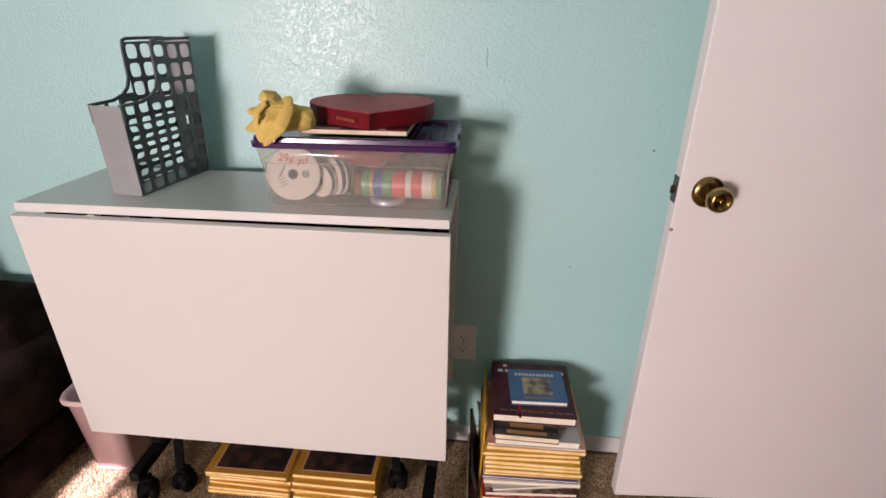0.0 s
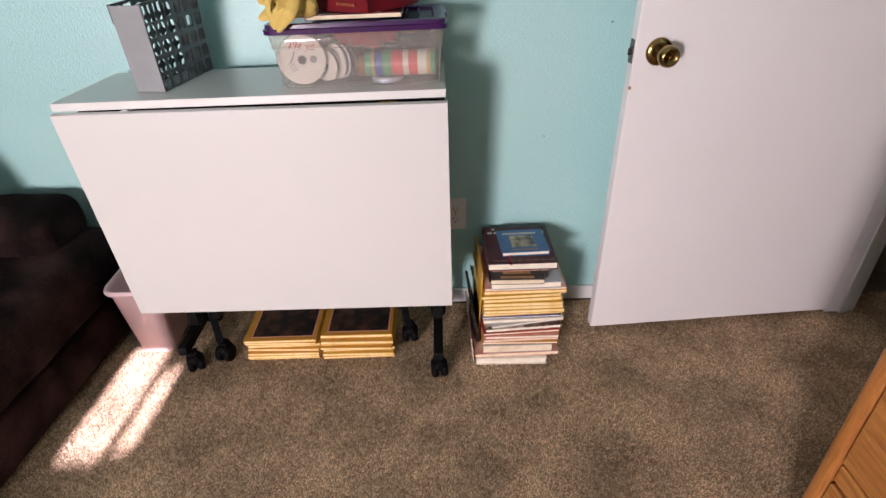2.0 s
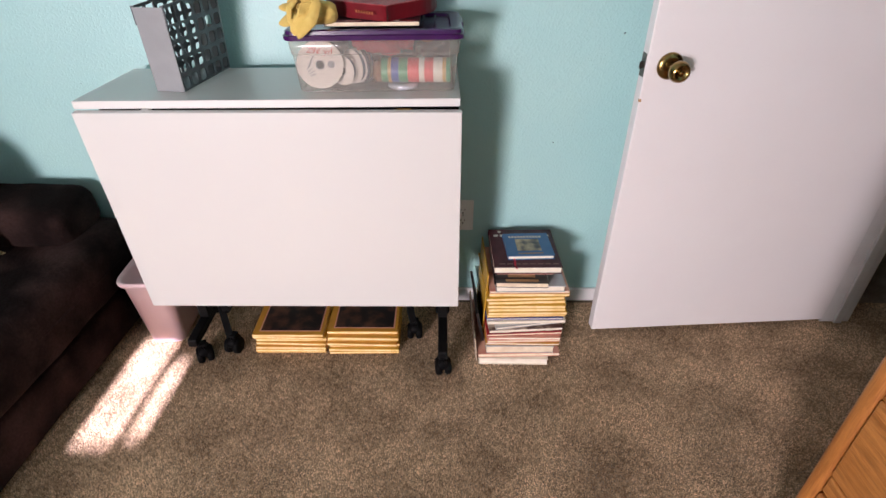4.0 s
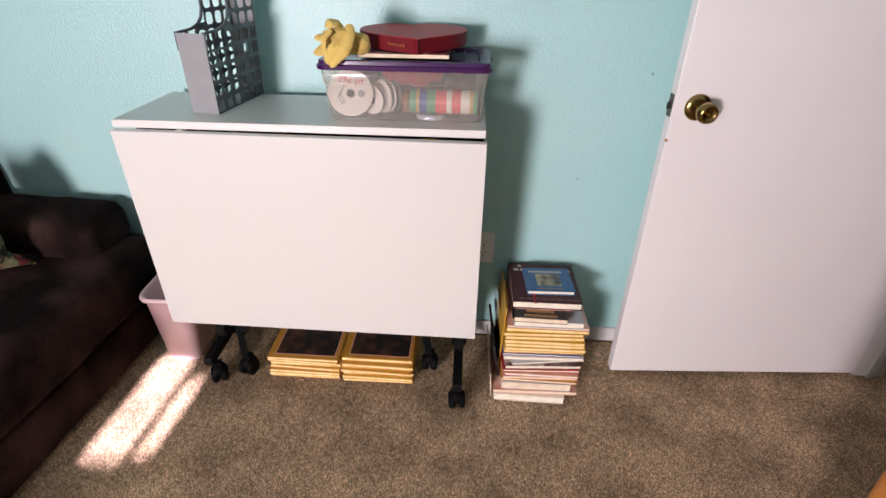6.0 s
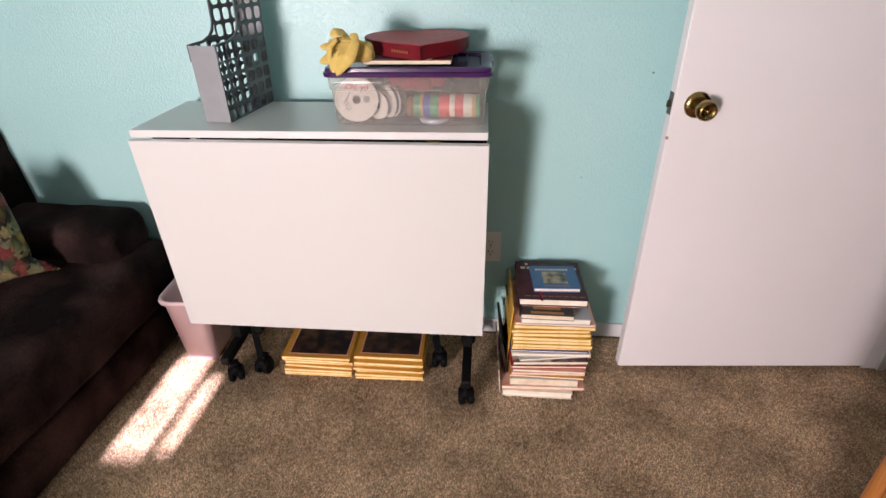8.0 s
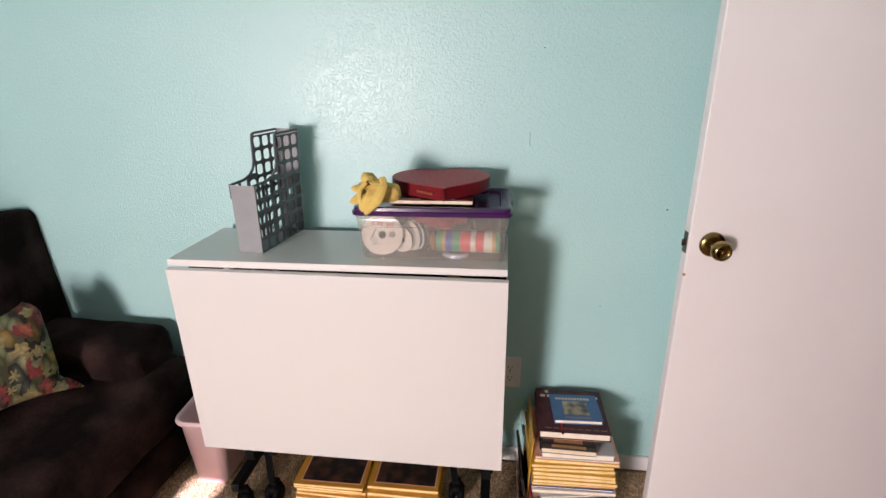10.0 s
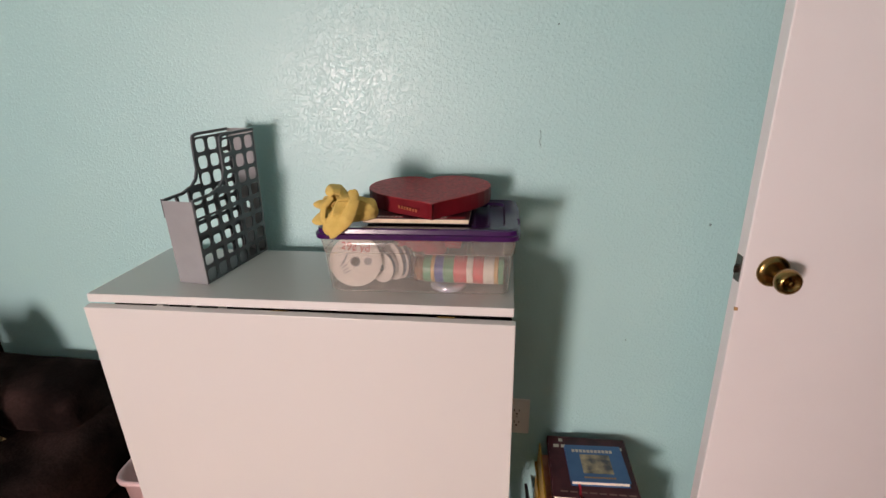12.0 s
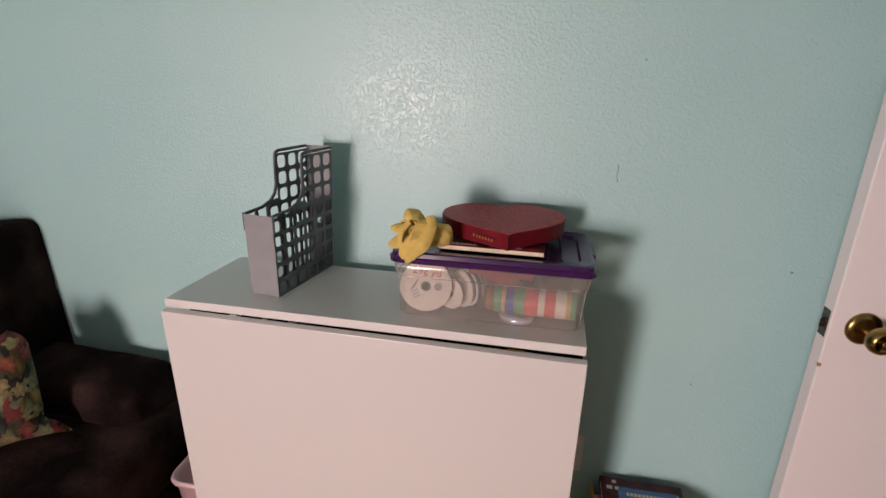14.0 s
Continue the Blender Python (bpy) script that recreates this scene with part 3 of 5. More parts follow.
# the window behind the camera: unseen panels added to cut the sun into two strips
# open foot of the panels, added so sun bounces off the floor
MASK_Z0 = 0.62
window = tagged(new("window_1"), "white framed window with added sun mask", "window", kind="structure")
wf = box(WX0, WX0 + 0.05, SY - 0.1, SY - 0.05, WZ0, WZ1, 0.004)
box(WX1 - 0.05, WX1, SY - 0.1, SY - 0.05, WZ0, WZ1, 0.004, bm=wf)
box(WX0 + 0.05, WX1 - 0.05, SY - 0.1, SY - 0.05, WZ0, WZ0 + 0.05, 0.004, bm=wf)
box(WX0 + 0.05, WX1 - 0.05, SY - 0.1, SY - 0.05, WZ1 - 0.05, WZ1, 0.004, bm=wf)
part("window_frame", wf, M_TRIM, window)
part("window_sill", box(WX0 - 0.03, WX1 + 0.03, SY - 0.05, SY + 0.05, WZ0 - 0.03, WZ0 - 0.001, 0.005), M_TRIM, window)
pane = part("pane", box(WX0 + 0.05, WX1 - 0.05, SY - 0.077, SY - 0.073, WZ0 + 0.05, WZ1 - 0.05), M_GLASS, window)
pane.visible_shadow = False
VA, VB, VC, VD = -1.153, -1.041, -1.012, -0.968
for x0, x1, z0, z1 in ((WX0, VA, MASK_Z0, WZ1), (VA, VB, MASK_Z0, 1.686), (VA, VB, 1.889, WZ1), (VB, VC, MASK_Z0, WZ1),
                       (VC, VD, MASK_Z0, 1.698), (VC, VD, 1.841, WZ1), (VD, WX1, MASK_Z0, WZ1)):
    part("blind_vane", box(x0, x1, SY - 0.052, SY - 0.048, z0, z1), M_SUNMASK, window)


def carpet_pile():
    """Cut pile: one short leaning tuft after another, in patches brushed this way and that."""
    rg = np.random.default_rng(7)
    step = 0.0038
    xs, ys = np.meshgrid(np.arange(-1.16, EX + 0.35, step), np.arange(-0.22, WY - 0.014, step))
    x = (xs + rg.uniform(-0.5, 0.5, xs.shape) * step).ravel()
    y = (ys + rg.uniform(-0.5, 0.5, ys.shape) * step).ravel()
    n = len(x)
    wave = lambda a, b, c: np.sin(a * x + b * y + c)
    patch = wave(9, 4, 0.3) + wave(-6, 11, 1.1) + 0.8 * wave(17, -13, 2.0) + 0.7 * wave(23, 19, 0.7) + 0.5 * wave(-37, 29, 2.6)
    nap = np.tanh(3.0 * (0.42 - x - 0.12 * y + 0.10 * patch))
    ang = np.where(nap > 0, 1.15, -1.99) + 0.35 * patch + rg.normal(0, 0.9, n)
    lean = 0.0012 + 0.0016 * rg.random(n) * np.abs(nap)
    tall = -0.0022 + 0.0022 * rg.random(n) + 0.0004 * patch
    rad = 0.0022 + 0.0007 * rg.random(n)
    turn = rg.uniform(0, 6.283, n)
    co = np.zeros((n, 5, 3), np.float32)
    for k in range(4):
        co[:, k, 0] = x + rad * np.cos(turn + k * 1.5708)
        co[:, k, 1] = y + rad * np.sin(turn + k * 1.5708)
        co[:, k, 2] = -0.0072
    co[:, 4, 0] = x + lean * np.cos(ang)
    co[:, 4, 1] = y + lean * np.sin(ang)
    co[:, 4, 2] = np.minimum(np.maximum(tall, -0.005), 0.0015)
    tri = np.array([[0, 1, 4], [1, 2, 4], [2, 3, 4], [3, 0, 4]])
    faces = (np.arange(n)[:, None, None] * 5 + tri[None]).reshape(-1)
    me = bpy.data.meshes.new("carpet_pile")
    me.vertices.add(n * 5)
    me.vertices.foreach_set("co", co.ravel())
    me.loops.add(len(faces))
    me.loops.foreach_set("vertex_index", faces)
    me.polygons.add(len(faces) // 3)
    me.polygons.foreach_set("loop_start", np.arange(0, len(faces), 3))
    me.polygons.foreach_set("loop_total", np.full(len(faces) // 3, 3))
    me.update()
    me.materials.append(M_PILE)
    return tagged(new("carpet_pile", me), "mottled brown cut-pile carpet tufts", "carpet", kind="stuff")


carpet_pile()


# ---- the door ----
def make_door():
    ang = math.degrees(math.atan2(0.056, 0.83))
    d = thing("door", pose(1.352, 1.2435, 0.018, 0, 0, ang), "white painted flush door standing open with brass knob", "door")
    w, h, th = 0.832, 2.01, 0.036
    part("door_leaf", box(-w, 0, 0, th, 0, h, 0.0025), M_DOOR, d)
    kx, kz = -w + 0.062, 0.886
    rose = part("rose", lathe([(0.0, 0.0), (0.034, 0.0), (0.034, 0.003), (0.031, 0.007), (0.022, 0.010), (0.012, 0.011)], 40, pose(kx, -0.0005, kz, 90)), M_BRASS, d, "brass knob rose", True)
    knob = part("knob", lathe([(0.0115, 0.0), (0.0115, 0.018), (0.013, 0.024), (0.021, 0.031), (0.0255, 0.039), (0.0265, 0.047), (0.0245, 0.055), (0.0195, 0.060), (0.0175, 0.0605), (0.0150, 0.0575), (0.0, 0.0565)], 40, pose(kx, -0.010, kz, 90)), M_BRASS, d, "brass door knob with dished face", True)
    part("lock_button", lathe([(0.0, 0.0), (0.0055, 0.0), (0.0055, 0.004), (0.004, 0.005), (0, 0.005)], 16, pose(kx, -0.0665, kz, 90)), M_BRASS, knob, "small brass lock button", True)
    part("latch_plate", box(-w - 0.0018, -w, 0.006, 0.030, kz - 0.029, kz + 0.029, 0.0008), M_BRONZE, d, "dark metal latch plate")
    bolt = bmesh.new()
    vs = [bolt.verts.new(p) for p in ((-w - 0.0125, 0.010, kz - 0.008), (-w - 0.0125, 0.010, kz + 0.008), (-w - 0.0125, 0.013, kz - 0.008), (-w - 0.0125, 0.013, kz + 0.008),
                                      (-w - 0.001, 0.010, kz - 0.008), (-w - 0.001, 0.010, kz + 0.008), (-w - 0.001, 0.025, kz - 0.008), (-w - 0.001, 0.025, kz + 0.008))]
    bmesh.ops.convex_hull(bolt, input=vs)
    part("latch_bolt", bolt, M_BRONZE, d, "dark metal latch bolt")
    part("scuff_mark", box(-w - 0.0006, -w + 0.006, -0.0006, 0.004, kz - 0.092, kz - 0.084, 0.0003), M_TAN, d, "small brown chip in the paint")
    for hz in (0.2, 1.0, 1.8):
        part("hinge", lathe([(0.0, 0), (0.006, 0), (0.006, 0.09), (0, 0.09)], 12, pose(0.004, th + 0.002, hz)), M_BRASS, d, "brass butt hinge", True)
    return d


make_door()


# ---- small marks in the wall paint ----
north = bpy.data.objects["wall_north"]
part("hairline_crack", tube([(0.100, WY, 1.165), (0.103, WY, 1.150), (0.099, WY, 1.141), (0.104, WY, 1.126)], 0.0009, 6), M_MARK, north, "hairline crack in the paint", True)
for mx, mz, mr in ((0.352, 0.622, 0.0022), (0.515, 0.945, 0.0032), (-0.36, 1.62, 0.002), (0.128, 1.395, 0.002), (-1.05, 0.80, 0.002)):
    part("paint_chip", lathe([(0, 0), (mr, 0), (mr * 0.6, 0.0006), (0, 0.0007)], 10, pose(mx, WY, mz, 90)), M_MARK, north, "small chip in the paint", True)


# ---- wall outlet ----
def make_outlet():
    o = thing("wall_outlet", pose(0.077, WY, 0.362), "off-white duplex wall outlet with cover plate", "outlet")
    part("cover_plate", box(-0.036, 0.036, -0.006, -0.0004, -0.058, 0.058, 0.003), M_OUTLET, o)
    for z in (-0.0195, 0.0195):
        f = part("receptacle", prism(rounded(0.034, 0.028, 0.011), -0.0085, -0.0061, 0.0006), M_OUTLET, o)
        f.matrix_basis = pose(0, 0, z, -90) @ pose(0, 0, 0, 180)
        # dark bars on the face paint the shade of the open slots
        for sx, sh in ((-0.0065, 0.008), (0.0065, 0.0065)):
            part("slot", box(sx - 0.0011, sx + 0.0011, -0.0089, -0.0084, z - sh / 2 + 0.003, z + sh / 2 + 0.003), M_DARK, o)
        part("slot", box(-0.0025, 0.0025, -0.0089, -0.0084, z - 0.0105, z - 0.006, 0.001), M_DARK, o)
    part("screw", lathe([(0, 0), (0.003, 0), (0.0025, 0.0012), (0, 0.0014)], 12, pose(0, -0.006, 0, 90)), M_STEEL, o, "", True)
    return o


make_outlet()


# ---- small white fixture high on the wall ----
fx = thing("wall_fixture", pose(-1.052, WY, 1.526), "small white plastic box fixture high on the wall", "wall fixture")
part("housing", box(-0.027, 0.022, -0.020, -0.0004, 0.0, 0.085, 0.003), M_OUTLET, fx)
part("faceplate", box(-0.025, 0.012, -0.024, -0.0203, 0.004, 0.081, 0.0015), M_TRIM, fx, "raised white faceplate")


# ---- the folding table ----
def caster(parent, x, y, lean=0.0):
    c = part("caster", box(-0.011, 0.011, -0.013, 0.013, 0.036, 0.062, 0.004), M_RUBBER, parent, "black twin-wheel caster")
    c.matrix_basis = pose(x, y, -0.001, 0, 0, lean) @ Matrix.Scale(1.14, 4)
    for dx in (-0.0125, 0.0125):
        part("wheel", lathe([(0, -0.009), (0.019, -0.009), (0.0235, -0.006), (0.0245, 0), (0.0235, 0.006), (0.019, 0.009), (0, 0.009)], 28, pose(dx, -0.006, 0.0245, 0, 90)), M_RUBBER, c, "", True)
    part("hood", loft([[(p[0], p[1] - 0.004, z) for p in rounded(w, d, 0.009, 3)] for w, d, z in ((0.030, 0.046, 0.030), (0.032, 0.046, 0.042), (0.026, 0.036, 0.051), (0.014, 0.02, 0.055))]), M_RUBBER, c, "", True)
    return c


# the top stands a little askew: its end towards the door higher, its rear lower
TABLE_TILT = Matrix.Translation((-0.859, 1.028, 0.8602)) @ Matrix.Rotation(radians(-0.66), 4, "Y") @ Matrix.Rotation(radians(-1.0), 4, "X") @ Matrix.Translation((0.859, -1.028, -0.858))


def make_table():
    t = thing("folding_table", pose(0, 0, 0), "white laminate drop-leaf folding table, leaf hanging, black caster legs", "table")
    part("tabletop", box(-0.856, 0.048, 1.028, 1.332, 0.8390, 0.8580, 0.0015), M_LAMINATE, t).matrix_basis = TABLE_TILT
    tilt = math.degrees(math.atan2(0.030, 0.59))
    lb = box(-0.4520, 0.4520, 0, 0.020, -0.6018, 0.0, 0.0015)
    for v in lb.verts:
        if v.co.z < -0.3:
            v.co.z += 0.0022 - 0.0080 * v.co.x
    leaf = part("drop_leaf", lb, M_LAMINATE, t, "white drop leaf hanging down")
    leaf.matrix_basis = pose(-0.4005, 1.008, 0.8412, 2.8, -0.36, 0)
    back = part("drop_leaf", box(-0.4475, 0.4475, 0, 0.018, -0.585, 0.0, 0.0015), M_LAMINATE, t, "white rear leaf hanging by the wall")
    back.matrix_basis = pose(-0.4, 1.340, 0.833)
    # dark rail under the top, seen through the gap above the leaf
    part("rail", box(-0.812, 0.045, 1.048, 1.066, 0.772, 0.8375, 0.002), M_BLACK, t, "black steel rail").matrix_basis = TABLE_TILT
    part("rail", box(-0.80, 0.00, 1.295, 1.313, 0.772, 0.8375, 0.002), M_BLACK, t, "black steel rail").matrix_basis = TABLE_TILT
    for x in (-0.43, -0.085):
        h = lathe([(0.0, 0), (0.0022, 0), (0.0022, 0.034), (0, 0.034)], 10, pose(x - 0.017, 1.0275, 0.8335, 0, 90))
        part("hinge", h, M_BRASS, t, "small dark brass leaf hinge").matrix_basis = TABLE_TILT
    # pale block taken for a leaf bracket
    for x in (-0.692,):
        part("gap_block", box(x - 0.008, x + 0.008, 1.026, 1.047, 0.826, 0.8375, 0.001), M_OUTLET, t, "pale block in the gap above the leaf").matrix_basis = TABLE_TILT
    # pale blocks added to stand in for bright wall showing through gaps
    for x, hw in ((-0.627, 0.005), (-0.563, 0.009)):
        part("gap_block", box(x - hw, x + hw, 1.030, 1.047, 0.814, 0.830, 0.001), M_OUTLET, t, "pale block in the gap above the leaf").matrix_basis = TABLE_TILT
    # end frames, feet and casters
    for x, yf in ((-0.782, 1.052), (0.010, 1.000)):
        part("leg", box(x - 0.016, x + 0.016, 1.165, 1.205, 0.088, 0.80, 0.004), M_BLACK, t)
        part("foot", box(x - 0.015, x + 0.015, yf, 1.325, 0.060, 0.090, 0.005), M_BLACK, t)
    part("stretcher", box(-0.766, -0.006, 1.172, 1.198, 0.150, 0.205, 0.003), M_BLACK, t, "black lower stretcher rail")
    part("gate_leg", bar((-0.70, 1.17, 0.78), (-0.70, 1.17, 0.12), 0.026, 0.026), M_BLACK, t)
    part("gate_leg", bar((-0.105, 1.215, 0.78), (-0.105, 1.215, 0.10), 0.026, 0.026), M_BLACK, t)
    part("gate_foot", bar((-0.735, 1.20, 0.135), (-0.684, 1.105, 0.06), 0.022, 0.026), M_BLACK, t)
    part("gate_foot", bar((-0.105, 1.23, 0.10), (-0.088, 1.165, 0.065), 0.022, 0.026), M_BLACK, t)
    caster(t, -0.758, 1.066, 25)
    caster(t, -0.674, 1.108, -10)
    caster(t, 0.010, 1.014, 8)
    caster(t, -0.084, 1.178, 0)
    caster(t, -0.782, 1.31, 0)
    caster(t, 0.010, 1.31, 0)
    return t


make_table()


# ---- magazine rack ----
def panel_cells(bm, origin, du, dv, thick, mask, cu, cv, r=0.0085, gap=0.0092):
    """A perforated plastic sheet: each cell is a square with a rounded hole, both faces and the hole's wall."""
    o, du, dv = Vector(origin), Vector(du), Vector(dv)
    nrm = du.cross(dv).normalized() * thick
    n = 3
    hole = rounded(cu - gap, cv - gap, r, n)
    per = n + 1
    for i, j in mask:
        c = o + du * ((i + 0.5) * cu) + dv * ((j + 0.5) * cv)
        edge = []
        for q, (sx, sy) in enumerate(((1, 1), (-1, 1), (-1, -1), (1, -1))):
            edge += [(sx * cu / 2, sy * cv / 2)] * per
        front = [bm.verts.new(c + du * x + dv * y) for x, y in hole]
        rear = [bm.verts.new(c + du * x + dv * y + nrm) for x, y in hole]
        cf = [bm.verts.new(c + du * x + dv * y) for x, y in edge[::per]]
        cr = [bm.verts.new(c + du * x + dv * y + nrm) for x, y in edge[::per]]
        k = len(hole)
        for a in range(k):
            b = (a + 1) % k
            bm.faces.new((front[a], front[b], rear[b], rear[a]))
            qa, qb = a // per, b // per
            if qa == qb:
                bm.faces.new((cf[qa], front[b], front[a]))
                bm.faces.new((cr[qa], rear[a], rear[b]))
            else:
                bm.faces.new((cf[qa], cf[qb], front[b], front[a]))
                bm.faces.new((cr[qb], cr[qa], rear[a], rear[b]))
        for a in range(4):
            bm.faces.new((cf[a], cf[(a + 1) % 4], cr[(a + 1) % 4], cr[a]))


def make_rack():
    r = thing("magazine_rack", pose(-0.687, 1.107, 0.858, 0, 0, -7.0), "grey plastic magazine file with square perforations", "magazine rack")
    W, D, H, LOW = 0.069, 0.240, 0.324, 0.192
    lean = Matrix(((1, 0, 0.06, 0), (0, 1, -0.125, 0), (0, 0, 1, 0), (0, 0, 0, 1)))
    cu, cv = D / 6, LOW / 5

    def flare(bm):
        """The file leans, and its tall back spreads a little."""
        bm.transform(lean)
        for v in bm.verts:
            v.co.x += 0.028 * v.co.z * max(0.0, v.co.y) / D

    mask = [(i, j) for i in range(6) for j in range(8) if j < 4 or (i >= 2 and j == 4) or i >= 3]

    def side(x, name):
        bm = bmesh.new()
        panel_cells(bm, (x, 0, 0), (0, 1, 0), (0, 0, 1), 0.0026 if x < 0.03 else -0.0026, mask, cu, cv)
        # rim that follows the sweeping front edge
        line = [(0.0, LOW), (0.060, LOW + 0.002), (0.090, LOW + 0.010), (0.108, LOW + 0.024), (0.117, LOW + 0.045), (0.119, H - 0.030), (0.122, H - 0.014), (0.134, H - 0.010), (D, H - 0.010)]
        for a, b in zip(line, line[1:]):
            bar((x, a[0], a[1]), (x, b[0], b[1]), 0.0042, 0.0062, 0.0, bm=bm)
        # bars that carry the cut-off row under that edge
        for i in range(3):
            bar((x, i * cu, 4 * cv), (x, i * cu, LOW + 0.003), 0.0085, 0.0026, 0.0, bm=bm)
        bar((x, 0.078, LOW + 0.006), (x, 0.119, LOW + 0.006), 0.003, 0.012, 0.0, bm=bm)
        bmesh.ops.remove_doubles(bm, verts=bm.verts, dist=0.0002)
        flare(bm)
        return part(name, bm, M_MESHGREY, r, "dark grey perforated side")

    side(0.0, "side_panel")
    side(W, "side_panel")
    fh = 0.128
    bm = box(0, W, D, D + 0.0026, 0, fh - 0.012)
    box(0, W, D, D + 0.0026, fh + 0.012, H - 0.008, bm=bm)
    box(0, W / 2 - 0.010, D, D + 0.0026, fh - 0.012, fh + 0.012, bm=bm)
    box(W / 2 + 0.010, W, D, D + 0.0026, fh - 0.012, fh + 0.012, bm=bm)
    bmesh.ops.remove_doubles(bm, verts=bm.verts, dist=0.0002)
    flare(bm)
    part("back_panel", bm, M_GREY, r, "plain grey back with finger hole")
    f = box(-0.001, W + 0.001, -0.0026, 0.0, 0, LOW, 0.0008)
    flare(f)
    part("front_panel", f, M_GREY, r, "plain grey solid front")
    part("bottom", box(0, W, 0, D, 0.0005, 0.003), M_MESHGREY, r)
    return r


make_rack()


# ---- clear storage box with ribbon spools ----
BX0, BX1, BY0, BY1, BZ = -0.338, 0.036, 1.098, 1.330, 0.858


def make_storage_box():
    cx, cy = (BX0 + BX1) / 2, (BY0 + BY1) / 2
    s = thing("storage_box", pose(cx, cy, BZ, 0, 0, 0.8), "clear plastic storage box with purple lid on table", "storage box")
    w, d = BX1 - BX0, BY1 - BY0
    outer = [(w - 0.010, d - 0.010, 0.0), (w, d, 0.006), (w + 0.012, d + 0.012, 0.088), (w + 0.022, d + 0.018, 0.090), (w + 0.026, d + 0.022, 0.126)]
    th = 0.0022
    rings = [[(x, y, z) for x, y in rounded(a, b, 0.022)] for a, b, z in outer]
    rings += [[(x, y, max(z, 0.0025)) for x, y in rounded(a - 2 * th, b - 2 * th, 0.020)] for a, b, z in outer[::-1]]
    body = part("body", loft(rings), M_CLEAR, s, "clear hazy plastic body", True)
    # hazier beads along step and foot; the foot's paints the edge highlight
    for ew, ed, ez, er in ((w + 0.018, d + 0.015, 0.0892, 0.0011), (w - 0.006, d - 0.006, 0.0024, 0.0016)):
        ring = rounded(ew, ed, 0.022)
        part("moulded_edge", tube([(x, y, ez) for x, y in ring + ring[:1]], er, 6), M_CLEAREDGE, body, "hazy bead for the moulded edge and its highlight", True)
    for sx in (-1, 1):
        part("corner_rib", tube([(sx * (w / 2 - 0.004), -d / 2 + 0.004, 0.006), (sx * (w / 2 + 0.002), -d / 2 - 0.0005, 0.088), (sx * (w / 2 + 0.008), -d / 2 - 0.004, 0.116)], 0.0013, 6), M_CLEAREDGE, body, "hazy bead for the moulded corner edge", True)
    prof = [(w + 0.026, d + 0.022, 0.121), (w + 0.040, d + 0.036, 0.121), (w + 0.042, d + 0.038, 0.131), (w + 0.034, d + 0.030, 0.133), (w + 0.032, d + 0.028, 0.141), (w + 0.020, d + 0.016, 0.143), (w - 0.02, d - 0.024, 0.141), (w - 0.028, d - 0.032, 0.135), (w - 0.03, d - 0.034, 0.135)]
    lid = loft([[(x, y, z) for x, y in rounded(a, b, 0.024)] for a, b, z in prof])
    lidp = part("lid", lid, M_PURPLE, s, "purple snap-on plastic lid")
    for x in (w / 2 - 0.047, w / 2 - 0.075):
        part("lid_rib", box(x - 0.003, x + 0.003, -d / 2 + 0.03, d / 2 - 0.03, 0.1345, 0.1395, 0.0015), M_PURPLE, lidp)
    for sx in (-1, 1):
        part("latch", box(sx * (w / 2 + 0.017) - 0.004, sx * (w / 2 + 0.017) + 0.004, -0.045, 0.045, 0.108, 0.1425, 0.003), M_PURPLE, lidp)
    return s


make_storage_box()


def flat_text(name, words, size, material, parent, m, depth=0.0003):
    cu = bpy.data.curves.new("tmp_text", "FONT")
    cu.body, cu.size, cu.extrude = words, size, depth
    cu.align_x, cu.align_y = "CENTER", "CENTER"
    ob = bpy.data.objects.new("tmp_text", cu)
    me = bpy.data.meshes.new_from_object(ob)
    bpy.data.objects.remove(ob)
    me.materials.append(material)
    t = new(name, me)
    t.parent = parent
    t.matrix_basis = m
    return t


def make_spool(m, r, width, wound, label, core=0.011, flange=M_SPOOL):
    """A ribbon spool whose axis is z."""
    s = thing("ribbon_spool", m, label, "ribbon spool", group="spools in the clear box")
    for z in (0, width):
        part("flange", lathe([(core, z - 0.0006), (r, z - 0.0006), (r, z + 0.0006), (core, z + 0.0006), (core, z - 0.0006)], 40), flange, s)
    part("ribbon", lathe([(core, 0.001), (r * 0.86, 0.001), (r * 0.87, width / 2), (r * 0.86, width - 0.001), (core, width - 0.001)], 40), wound, s, "", True)
    # solid dark plug paints the shade inside the open hub
    part("hub_shade_plug", lathe([(0, -0.0012), (core * 0.78, -0.0012), (core * 0.78, width + 0.0012), (0, width + 0.0012)], 24), M_DARK, s)
    part("core", lathe([(core, -0.0008), (core, width + 0.0008), (core * 0.8, width + 0.0008), (core * 0.8, -0.0008), (core, -0.0008)], 24), M_INKGREY, s, "", True)
    return s


a = make_spool(Matrix.Translation((-0.287, 1.132, 0.9160)) @ pose(0, 0, 0, 84, 0, 9), 0.0545, 0.014, M_WHITERIB, "large white card spool marked 29¢ yd in red")
flat_text("price_writing", "29¢ yd", 0.023, M_INKRED, a, pose(0.002, 0.031, 0.0152, 0, 0, -8))
part("print_mark", lathe([(0.005, 0.0147), (0.0085, 0.0147), (0.0085, 0.0151), (0.005, 0.0151), (0.005, 0.0147)], 20, pose(0.026, 0.0, 0)), M_INKGREY, a)
for k in range(7):
    part("print_bar", box(-0.0075, 0.0075, -0.0012, 0.0012, 0.0147, 0.0151), M_INKGREY, a).matrix_basis = pose(-0.027 + 0.003 * abs(k - 3), 0.014 - 0.006 * k, 0, 0, 0, 60 - 6 * k)
